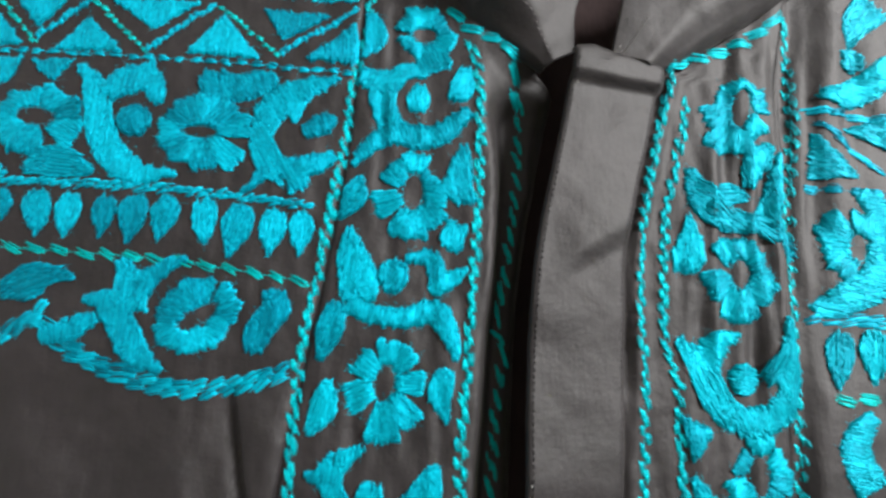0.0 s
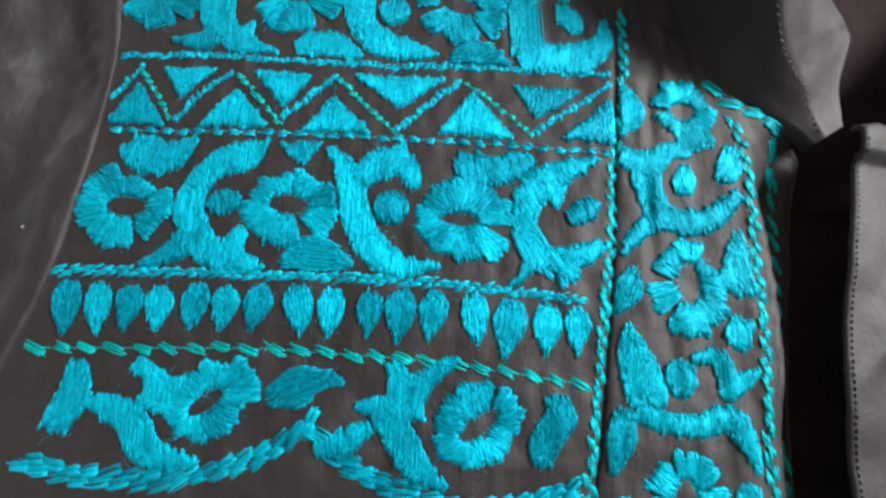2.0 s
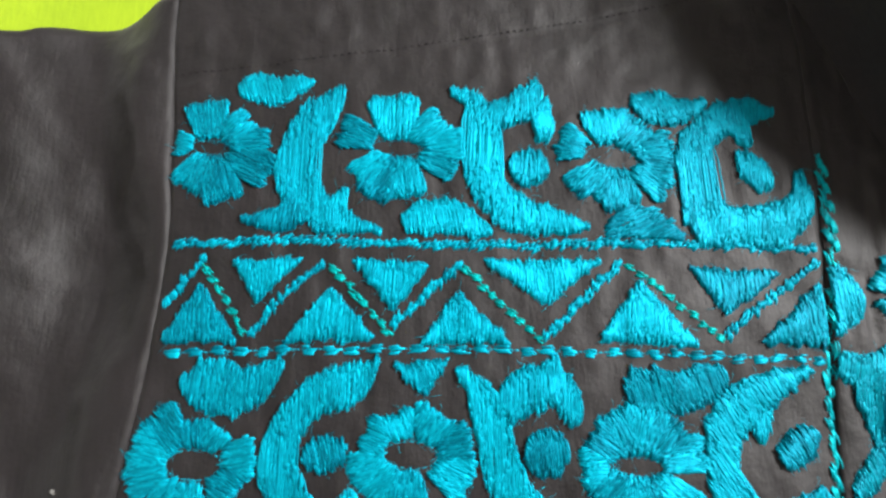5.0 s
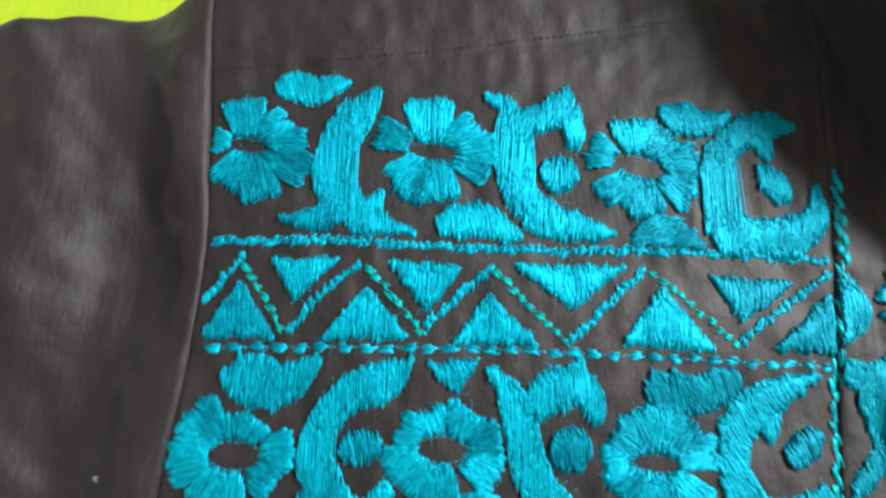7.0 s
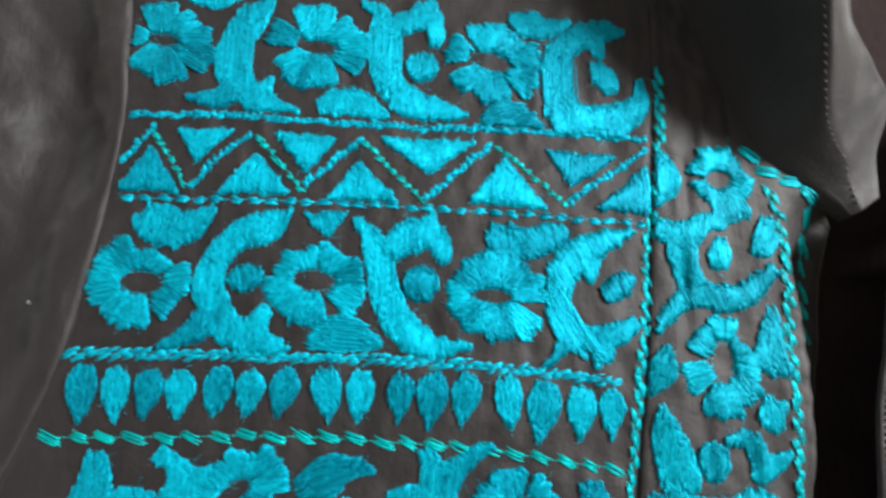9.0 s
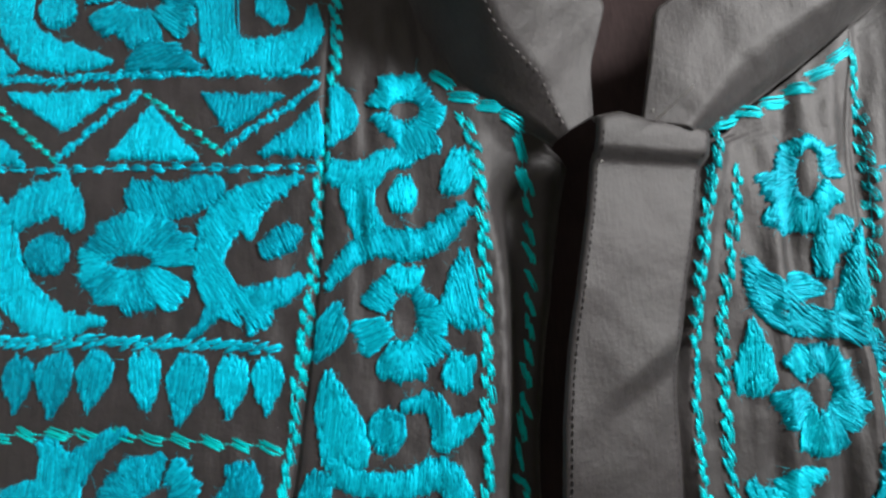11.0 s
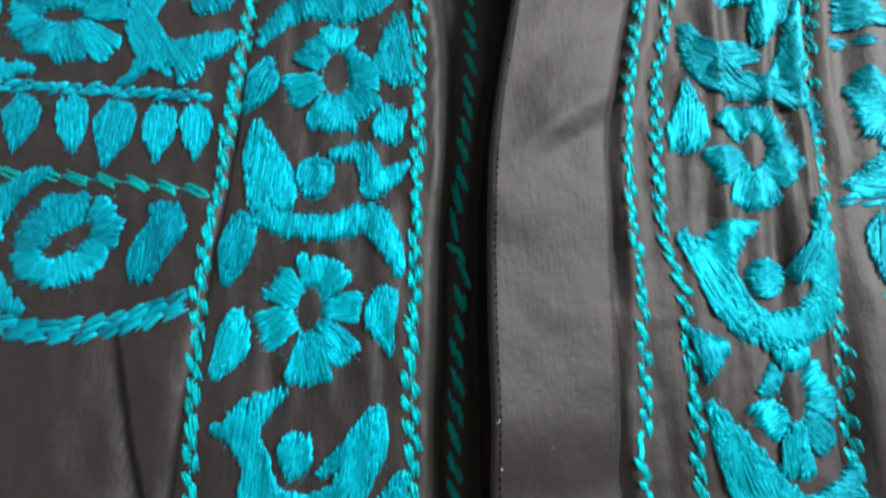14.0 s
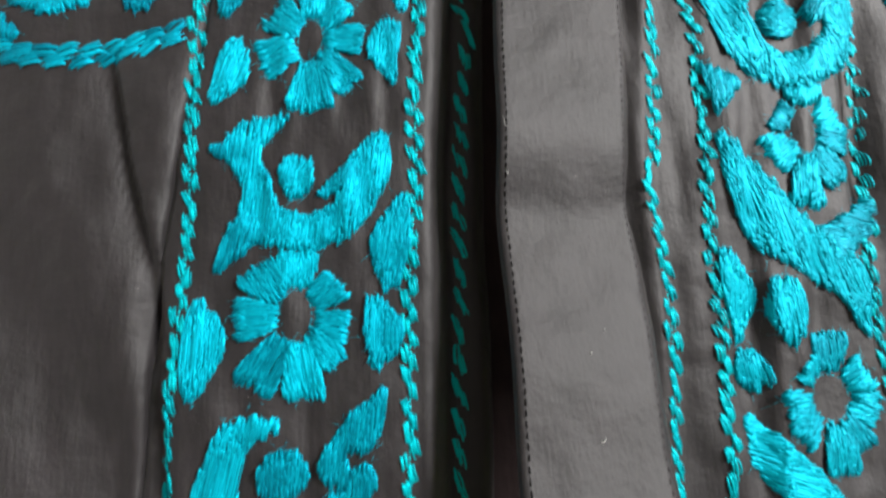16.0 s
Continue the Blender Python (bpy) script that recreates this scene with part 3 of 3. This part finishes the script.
rope(1.5, 1.5, 38, 1, 0, (-89.5, 172.8), (-64.5, 173.2), (-33.9, 172), (5.3, 171.9), (37.6, 170.4))
rope(1.3, 1.7, 32, 1, 0, (-89.7, 161), (-83, 169.9))
rope(1.3, 1.7, 32, 1, 0, (-74.1, 154.9), (-68.5, 161.7), (-60, 169))
rope(1.35, 1.7, 32, 1, 0, (-47.5, 156.1), (-33.9, 168.7))
rope(1.4, 1.75, 32, 1, 0, (-18.5, 153.6), (-1.6, 168.6))
rope(1.45, 1.8, 32, 1, 0, (16.7, 153.6), (37.7, 167.7))
rope(1.1, 2.3, 16, 1, 1, (-82.7, 169.1), (-74.7, 155.2))
rope(1.1, 2.3, 16, 1, 1, (-59.4, 168.5), (-53.1, 161.8), (-48.1, 155.4))
rope(1.1, 2.4, 16, 1, 1, (-33.7, 168), (-19.1, 153.7))
rope(1.1, 2.4, 16, 1, 1, (-1, 168.1), (16.3, 152.8))
rope(1.4, 4.1, 0, 1, 0, (-89.7, 152.4), (-53, 152.5), (-19.5, 151.4), (36.4, 148.5))
vine("side_leaf", (40.7, 167.1, 2), (42.8, 159.4, 5.6), (39.5, 153.2, 0.7))
vine("upper_leaf", (-84.2, 149.4, 4.9), (-80.1, 146.5, 9.5), (-73.5, 146.1, 7.8), (-67.6, 150.8, 1.5))
flower((-82.4, 132.8, 4.4, 2.3, -5), (-89.5, 142.4, 6.6), (-82.5, 140.4, 6), (-77.9, 138.9, 5), (-71.7, 134, 6.5), (-74.3, 127.3, 7.1), (-82.3, 122.7, 5), (-88, 123.7, 6.8), (-93.9, 129.8, 6), (-93.5, 136.8, 6.1))
vine("scroll", (-49.6, 150.4, 0.7), (-55.5, 145.9, 7.4), (-62.6, 142.9, 6.3), (-67.5, 135.1, 5.7), (-66.3, 128, 6.9), (-61.6, 121.7, 6.8), (-55.2, 119.8, 5.9), (-48.7, 117.5, 0.7))
vine("scroll_foot", (-65.6, 129.2, 4.6), (-67.4, 124.1, 6.3), (-71.8, 120.8, 4.1), (-77.4, 118.4, 0.7))
vine("scroll_tip", (-57.2, 121, 5.2), (-55.1, 126.1, 3.5), (-54.9, 128, 0.9))
dot(-59.3, 134.1, 3.8, 3.1, 9, grain=105)
flower((-43.9, 133.5, 4.5, 2.1, -5), (-52.3, 137.8, 6.2), (-46.8, 141, 6.3), (-38.6, 140.9, 7.8), (-32.6, 135.7, 6.3), (-32.9, 128.3, 7.3), (-45, 123, 7.8), (-52.6, 127.5, 6), (-55.1, 131.6, 4.9))
triangle((-47.4, 149.8), (-36.1, 150.3), (-41.2, 143.2), grain=102)
vine("leaf", (-45.1, 119, 1.4), (-40.9, 121.2, 6.9), (-35.1, 121.4, 7.4), (-27.6, 119, 0.9), grain=0)
vine("scroll", (-35.1, 149, 0.7), (-30.7, 143.6, 4.9), (-28.4, 135.6, 6.3), (-26.2, 127.2, 7.1), (-21.1, 120.8, 7.6), (-14.1, 118.3, 3.9), (-7.3, 118.7, 0.5))
vine("scroll_foot", (-27.3, 139.9, 4.9), (-22.1, 144.1, 8.2), (-16.5, 144, 7.7), (-13.4, 137.8, 1.2))
vine("scroll_tip", (-17.5, 145.3, 5), (-16.5, 150.7, 0.8))
dot(-19.2, 133, 3.9, 4.5, -1)
vine("upper_leaf", (-3.2, 147, 2), (0.8, 144, 8.8), (7, 143.1, 7.5), (13.5, 145.5, 6.4), (16, 147.1, 1.5), grain=108)
flower((-2.4, 130.3, 4.2, 1.4, -5), (-6.3, 140.4, 6.9), (0.6, 140.9, 7.7), (6.3, 138.1, 6.2), (10.7, 132.5, 6.1), (8.1, 121.8, 6.1), (-0.1, 119.7, 6.5), (-4.5, 121.5, 5.4), (-10.3, 123.8, 7), (-13.3, 130.5, 6.7), (-11, 136.5, 6.1))
vine("scroll", (33.3, 146.9, 0.6), (24.7, 143.4, 6.1), (16.5, 138.5, 8.2), (13.1, 130, 5.8), (14.9, 124, 6.2), (18.1, 120.5, 6.9), (23.3, 118, 6.6), (21.8, 113.3, 0.7), grain=114)
vine("scroll_foot", (15.9, 121.7, 4.7), (13, 117.1, 2.3), (9.3, 113.8, 0.6))
vine("scroll_tip", (21.8, 120.4, 5.9), (28, 122, 5.3), (32.6, 124.8, 2.4))
vine("scroll_tip", (21.7, 139.7, 5), (21.6, 133.2, 1))
dot(28.3, 132.9, 4.7, 2.9, 34, grain=110)
rope(1.0, 2.6, 20, 2, 0, (-97.6, 117), (-48.9, 116.3), (-16.6, 115), (9, 112.9), (27.9, 110.3))
leaf(-92.2, 115, -92.3, 102.4, 6.6)
leaf(-85.2, 114.4, -85, 102.4, 5.7)
leaf(-77.7, 113.8, -78.8, 103.6, 6.2)
leaf(-71.5, 113.6, -71.8, 103.2, 6.4)
leaf(-62.8, 114.3, -64.7, 103.4, 6.4)
leaf(-56, 113.7, -57.6, 103.2, 6.2)
leaf(-48, 113.9, -51, 103, 6.5)
leaf(-40.5, 114.2, -39.2, 102.3, 6.7)
leaf(-32.2, 113.5, -33, 102.1, 6.5)
leaf(-23.2, 112.6, -24.2, 102.3, 6.1)
leaf(-16, 113.1, -17.1, 100.4, 7.2)
leaf(-7.9, 112.9, -10, 101.3, 6.8)
leaf(0.7, 112.4, 1.5, 100.1, 6.4)
leaf(10.2, 111.3, 7.6, 97.2, 8.2)
leaf(18.3, 110, 17.3, 97.5, 6.9)
leaf(25.3, 109.2, 24.7, 97.9, 6.2)
rope(1.6, 5.9, -20, 1, 1, (-101, 99.4), (-81, 99.4), (-48.5, 99.2), (-18.6, 97.3), (-4.1, 95.9), (26.1, 91.3))
vine("scroll", (-87.9, 97.1, 2.6), (-87.5, 90.1, 6.9), (-91.1, 81.4, 5.4))
vine("scroll", (-85.1, 88.2, 0.8), (-79.5, 86.6, 5.4), (-74.2, 83.6, 6.6), (-70.2, 77.2, 6.2), (-60.1, 74.8, 1.7))
vine("scroll_tip", (-75.5, 96.5, 3.3), (-69.8, 92, 5.4), (-70.6, 85.7, 7.5))
vine("scroll_tip", (-52.8, 95.5, 0.8), (-64.1, 91.8, 3.3), (-70.5, 87.6, 5))
flower((-59.1, 87.6, 4.1, 1.6, 35), (-57, 96.2, 7.8), (-49.4, 94.9, 7.2), (-47.2, 90.8, 4.6), (-51.8, 84.2, 7.5), (-55.7, 80.1, 5.7), (-61.6, 79.6, 5.6), (-66, 82.6, 5.4), (-67.2, 88, 5.2), (-64.6, 92.4, 5.4))
vine("upper_leaf", (-46.1, 88.2, 3.6), (-39.7, 90.5, 8.2), (-34.7, 92.7, 5.2), (-28.3, 91.8, 0.6), grain=20)
rope(2.0, 4.1, 20, 2, 0, (-97.5, 76.6), (-89.7, 74), (-78.6, 72.2), (-67.6, 71.9), (-54.4, 73.8), (-43.6, 78), (-34.1, 84.7))
rope(2.0, 4.1, 20, 2, 0, (-36.6, 83.4), (-28.4, 75.2), (-16.7, 69.5), (-2.8, 65.4), (9.8, 65.8), (23.9, 69.5))
vine("side_leaf", (-22.7, 82.2, 3), (-28.6, 79.2, 5.2), (-34.6, 78, 3))
vine("scroll", (-26.3, 86.3, 0.8), (-21, 86.2, 5.6), (-17, 81.4, 7), (-12, 73.6, 5.8), (-5.9, 69.6, 1.2))
vine("scroll_tip", (-18.3, 96.7, 2.4), (-15.1, 90.8, 5.8), (-14.8, 83.2, 8.1))
vine("scroll_tip", (-2.5, 97.1, 1.1), (-9.3, 93.4, 4.2), (-14.7, 87, 6.4))
flower((1.4, 82.3, 4.6, 1.7, 35), (0.4, 91.9, 8.1), (10.1, 88.2, 7.8), (10.6, 84.1, 5.2), (8.5, 78.6, 7.1), (2.8, 73.8, 7), (-4, 74.8, 5.6), (-8, 77.2, 5), (-8.2, 84, 5.6), (-4.4, 89.6, 5.2))
vine("bean", (18.5, 89.3, 3.7), (19.9, 84.4, 6.5), (16.3, 78.7, 6.4), (15.3, 73.2, 3.5))

# left front band
GRAIN = 80
FLOSS = MIDSHEEN
flower((56, 160.6, 3.2, 1.8, 2), (50.1, 166.1, 8.4), (51.1, 155.6, 8.2), (58.9, 149, 9.8), (63.6, 156, 8.3), (62, 164.7, 7.8), (54.9, 169, 8.5))
vine("scroll", (38.8, 147.8, 4.3), (45.4, 145.8, 6.7), (51.4, 149.3, 4.8), (56.7, 148.9, 3.1))
vine("scroll", (45.4, 145.8, 6.7), (44.9, 139.7, 6.4), (47.1, 132.9, 6.5))
vine("scroll_foot", (37.3, 122.1, 0.7), (41.2, 126.8, 3.9), (47, 131.1, 5.8), (54.9, 130.2, 6.5), (61.8, 132.2, 6.4), (68.5, 138.2, 2.6), grain=104)
vine("drop", (54.6, 145.7, 2.6), (54.4, 141.4, 5.5), (54.1, 137.2, 3.5))
vine("side_leaf", (67.6, 151.3, 2), (66.1, 144.1, 6), (63.3, 140.6, 1.7))
flower((53.1, 114.9, 2.4, 4.5, -5), (54.1, 126, 7.1), (46.4, 121.8, 7), (43.1, 110.7, 7), (49.7, 102.2, 6), (54.5, 102, 4.5), (59.7, 105.9, 6.6), (62.3, 114.1, 6.3), (58.9, 119.7, 5))
vine("side_leaf", (66.8, 128.8, 1.4), (65.5, 121.3, 5.9), (65.3, 115.5, 7), (69.4, 111.5, 1.8))
vine("side_leaf", (39.4, 119.1, 1.1), (38, 113.4, 5.9), (34.5, 106.9, 0.6))
vine("side_leaf", (65.3, 106.7, 4), (63.5, 102.3, 5.9), (65.5, 98.8, 1.1))
vine("scroll", (37.2, 105.7, 0.8), (38.2, 98.2, 7.2), (39.8, 90.7, 9.4), (40, 85.5, 7.5))
dot(48.4, 92.7, 3.6, 4.4, -5)
vine("scroll_tip", (51.4, 97.2, 1.3), (57.2, 97.4, 4.3), (59.6, 92.9, 4.2), (58.5, 88.8, 1.9))
vine("scroll_tip", (67.1, 94.8, 0.6), (62.1, 91.4, 4.7), (57.9, 88.7, 2.1))
vine("scroll_foot", (37.1, 85.7, 4.1), (43.7, 83, 4.5), (52, 82.2, 5.1), (58.4, 83.7, 6), (62.4, 78.7, 4.7), (64, 71.5, 0.6))
vine("side_leaf", (35.3, 86.4, 3.5), (33.3, 79, 6.1), (30.8, 71.2, 0.6))
flower((46.8, 66.5, 2.1, 3.8, -9), (48.8, 76.5, 6.7), (40, 72.5, 6.6), (37.4, 62.8, 6.9), (45, 52.4, 4.5), (48.8, 52.8, 4.3), (54.6, 57.1, 5.4), (56.7, 66.5, 5.5), (53.8, 74, 4.3))
vine("side_leaf", (33.5, 67.7, 1.5), (32.3, 60.9, 6), (29.2, 54.4, 0.6))
vine("side_leaf", (62.2, 69.9, 2.4), (60.3, 64.7, 5.3), (61.7, 56.7, 0.6))
vine("scroll", (42.3, 51.6, 0.6), (37.6, 49.6, 4.6), (34.4, 45.5, 5.4), (37, 39.2, 4.4), (37.4, 33.4, 7), (42.2, 30.8, 6.4), (50, 31.2, 6.4), (55.2, 37, 6.1), (57.4, 43.2, 6), (59.7, 49, 0.6))
vine("scroll_foot", (37, 33.4, 5.5), (33.4, 29.6, 5), (29.6, 24, 0.6))
vine("scroll_tip", (36.5, 45, 5), (33, 45.6, 4.4), (28.9, 46.6, 0.6))
vine("scroll_tip", (55.3, 41.2, 5.1), (47.4, 36.6, 0.6))
dot(43.8, 40.6, 2.8, 4.1, -3)
flower((43.1, 15.9, 2.4, 4, -4), (44.1, 27.5, 6.5), (36.3, 25, 6.8), (32.5, 15.6, 6.8), (35.3, 4.1, 6.6), (44.5, 2, 6.6), (50.2, 7.4, 4.1), (52.1, 13.4, 4.9), (50.7, 21.2, 5.8))
vine("side_leaf", (62.7, 36.6, 1.2), (59.7, 27.6, 6.4), (59.3, 19.2, 1.9))
vine("side_leaf", (56.4, 18.7, 1.9), (58, 12.1, 6.3), (56.2, 5.8, 0.9))
vine("side_leaf", (26.6, 20.3, 1), (27.9, 12.2, 6.5), (25.9, 2.6, 0.9))
vine("scroll", (40.2, -2.2, 0.9), (34.3, -2.4, 4.9), (30.7, -7.8, 5.3), (29.7, -12.9, 7), (29.9, -18.8, 5.1))
dot(40.6, -9.6, 3.8, 4, -4)
vine("scroll", (57.6, 3.2, 0.6), (53.6, -3.3, 5.8), (48.8, -9.1, 4.5), (52.4, -11.1, 6.2), (48.5, -17.7, 4.4))

# couched rope borders
rope(1.1, 4.1, 15, 2, 3, (41.9, 191.4), (41.2, 174.4), (39.8, 160), (36.3, 142.9), (35.3, 129.6), (31.9, 109.3), (32.5, 111.7), (30, 95.7), (27.7, 80.5), (26, 69.9), (25.5, 53.3), (24.8, 32.6), (23.2, 13.4), (22.1, -1.1), (21.5, -13.1))
rope(1.2, 4.4, 15, 2, 3, (68.5, 159.9), (71, 146.2), (71.3, 133.8), (70.7, 122), (70.1, 109.4), (68.6, 92.1), (67.2, 73.7), (65.5, 56.9), (65.1, 40.7), (63.2, 25.4), (62.3, 10.9), (61.5, -3.8), (60.7, -17.8))
rope(2.3, 6.1, 18, 1, 3, (62.9, 169.3), (68.4, 163.2), (76.3, 159.1), (81, 155.7), (82.6, 146.3), (83.3, 139.5))
rope(1.0, 5.6, 16, 2, 2, (84.2, 148.4), (83.3, 131.8), (81.4, 113.7), (78.6, 96.7), (75.8, 80.6), (77.5, 74.9), (75.2, 59.2), (73.5, 42), (72.4, 25.7), (71.3, 10.2), (69.9, -9.2), (69.6, -20.3))
rope(1.1, 4.2, 15, 2, 3, (124.7, 152.3), (121.8, 139.6), (118.1, 127.5), (114.5, 112.4), (112.3, 98.9), (111.2, 88.1), (110.6, 77.7), (111, 69.9), (109.6, 54.9), (108.4, 41.7), (106.4, 36.4), (107.3, 24.9), (107.7, 12.8), (107, 0.4), (105, -21.1))
rope(1.1, 4.2, 15, 2, 3, (129, 144.1), (125, 126.9), (120.7, 111.8), (118.8, 100.6), (117.7, 87.5), (117, 77), (119.2, 64.9), (118.3, 51.1), (117.4, 38), (116.5, 24.4), (116.6, 11.3), (116, -2.1), (114.1, -21.8))
rope(2.5, 6.9, -14, 1, 3, (123.5, 151.3), (130.3, 154.7), (139.8, 157.6), (152.4, 164.4), (159.9, 172.1))
rope(1.2, 4.4, 15, 2, 3, (160.8, 170.3), (160.4, 143.3), (157.4, 123), (155.3, 112.3), (153.2, 95.2), (151.9, 82.2), (150.2, 64.5), (149.5, 50.3), (148.2, 32.7), (146.1, 17.5), (145.8, -4.1))

# right front band and the edge of the right yoke
GRAIN = 164
# lit copy of the turquoise silk, its sheen in the colour
FLOSS = BRIGHTSHEEN
flower((143.8, 140.4, 2.1, 5.4, -13), (137.4, 143.7, 6.5), (133, 136.8, 6.4), (134.5, 128, 6.3), (141.7, 127, 7.5), (148.5, 132.1, 7.4), (152.4, 142.5, 6.5), (148.2, 147.2, 6.6), (142, 148.3, 5.8))
vine("scroll", (127.8, 122.4, 1.4), (129.5, 115.7, 7.5), (133.6, 109.5, 6.9), (141.3, 107.5, 5.8), (148.2, 106.9, 6.7), (153, 102.1, 4.4), (153.6, 96.8, 0.7), grain=140)
vine("side_leaf", (143.5, 114.8, 1.4), (138.3, 115.6, 5.9), (133.4, 114.5, 1.6))
vine("scroll_tip", (151.8, 130.1, 1.7), (147.3, 125.1, 7), (143.6, 117.4, 2.1), grain=100)
vine("scroll_tip", (154.1, 127.6, 1.7), (151.3, 117.4, 4.8), (148, 108.8, 5.8), grain=105)
vine("side_leaf", (125.9, 109.5, 0.9), (125.9, 102.2, 5.4), (124.5, 97.3, 7.8), (122.2, 93.8, 2.6))
flower((138.5, 93.8, 2, 3.5, -5), (139.6, 103.5, 6.8), (133.2, 102.4, 6.3), (128.5, 89.6, 7.9), (134.3, 81.2, 6.5), (139.5, 81.2, 5.4), (145.7, 87.1, 6.6), (146.6, 95.3, 6.7), (143.7, 101.2, 5.7))
vine("scroll", (119.7, 77.7, 1.6), (124.4, 72.6, 5.7), (126.6, 66.4, 6.8), (131.3, 58.8, 7.4), (138.9, 56.8, 7.4), (147.2, 61.8, 6.8), (148.6, 72.6, 6), (148.8, 82.8, 0.7), grain=110)
vine("scroll_tip", (136.5, 78.1, 0.9), (130.6, 75.8, 6.2), (126.3, 70.3, 6.8), grain=140)
dot(136.4, 67, 4, 3.6, -3, grain=170)
vine("side_leaf", (141.4, 66.5, 2.4), (145.3, 70.6, 4.2), (149.1, 76.1, 1.9))
triangle((119.2, 59.3), (127.3, 54.7), (120.9, 47.3), grain=98)
flower((137.6, 44.4, 2.2, 4.2, -3), (138.5, 53.6, 6.3), (132.4, 48.3, 6.4), (130.1, 39.4, 7.3), (136.4, 29.5, 6.3), (143.4, 34, 5.2), (146.7, 42.2, 5.3), (144.8, 47.9, 6.5))
vine("scroll", (120.7, 44.8, 0.9), (124.1, 36.5, 7.3), (128.9, 26.7, 10.2), (136.3, 21.1, 9.3), (141.6, 15.7, 7), (143.8, 6.1, 0.6), grain=105)
vine("scroll_foot", (148.2, 31, 0.9), (144.8, 25.8, 6.1), (138.2, 22.9, 6.3))
vine("side_leaf", (118.8, 23.6, 1), (120.7, 15, 6), (119.2, 6.6, 0.8))
vine("side_leaf", (128.4, 17.7, 3.9), (128.2, 10.6, 6.4), (127.9, 5.3, 1.4))
dot(120.9, 1.8, 2.6, 3.7, 15, grain=95)
flower((134.7, -3.8, 3.2, 3.6, -4), (135.8, 7.3, 6.6), (130, 2.2, 5.5), (125.3, -4.8, 5.2), (126.6, -9.8, 5.3), (134.2, -16.7, 6.2), (139.4, -13, 4.8), (143, -6.8, 5.8), (141.9, 0.4, 5.9))
vine("scroll", (119, -5.6, 1), (121.4, -11.7, 6), (126.3, -17.4, 7.4), (131.1, -23.1, 7.4))
triangle((164.4, 134.5), (161.1, 120.6), (177, 120.4))
triangle((188, 138.8), (173.2, 135.4), (185.6, 128.5))
rope(1.9, 5.9, 8, 1, 0, (164.2, 140.8), (175.6, 139.7), (191.9, 136.8))
rope(1.8, 5.6, 8, 1, 0, (167, 137.4), (173.9, 129.6), (182.8, 121.8))
rope(2.1, 5.9, 0, 1, 0, (159.1, 117.8), (171.8, 117.1), (194.3, 115.2))
flower((172, 101, 1.9, 3.4, 1), (163.9, 109.5, 8), (162.1, 100.9, 8.1), (164.7, 93.3, 7.1), (176.3, 110.4, 8.1))
vine("scroll", (175.1, 117.1, 3.3), (179.8, 107.3, 9.6), (176.5, 93.4, 10.2), (163.7, 86.6, 7), (156.4, 85.1, 0.9))
vine("scroll_foot", (167.4, 145.6, 2.1), (178.3, 145.9, 8), (191.9, 154.8, 7.9))
dot(178.9, 156.2, 3.6, 3.7, 2)
vine("drop", (189.5, 175.1, 11.2), (182, 167.3, 7.3), (179.2, 160.8, 1.4))
rope(1.5, 4.6, 10, 2, 0, (155.4, 82.9), (166, 82.1), (187.2, 80.1))
leaf(164.4, 79.7, 160.4, 64.5, 7.5)
leaf(172.9, 79.7, 170.6, 65, 7.8)
rope(2.2, 7, -16, 1, 1, (158.2, 62.1), (183.3, 60.8))
vine("scroll", (168.7, 58.3, 2.9), (162.2, 51, 7.7), (165.5, 40.6, 8.2))


# ---- lint on the cloth ----
def lint(x, y, count, size, height=relief):
    made = rng.normal(0, size * 0.7, (count, 4)) * (1, 0.5, 1, 0.5) + (x, y, x, y)
    verts, faces = strands(made, 0.10, 0.25)
    verts[:, 2] += (height(np.array([x]), np.array([y])) - relief(np.array([x]), np.array([y])))[0] * MM
    tagged(mesh_object("lint", verts, faces, PALE), "tiny pale fluff caught on the black cloth", "lint", "lint specks")


lint(-108.5, 128.5, 14, 0.7)
lint(80.2, 45, 12, 0.5, placket_height)
lint(80.2, 37, 6, 0.4, placket_height)
lint(109, 152.5, 10, 0.5, placket_height)
lint(96.5, 144, 6, 0.4, placket_height)
lint(73, 73, 6, 0.5)
lint(-93, 101, 5, 0.4)
lint(77.4, -12.9, 5, 0.4, placket_height)
lint(89.6, 39.3, 4, 0.3, placket_height)
lint(93.7, 10.3, 4, 0.3, placket_height)
lint(90.7, 6.9, 4, 0.35, placket_height)
lint(90.0, -5.8, 5, 0.5, placket_height)
on_collar = lambda x, y: 6.0 + 0 * x
for x, y, count, size in ((108.6, 154.6, 8, 0.45), (111.4, 156.6, 6, 0.4), (112.5, 163, 5, 0.35), (116.5, 158.2, 5, 0.4), (114, 172, 4, 0.3), (121, 160.5, 4, 0.35)):
    lint(x, y, count, size, on_collar)
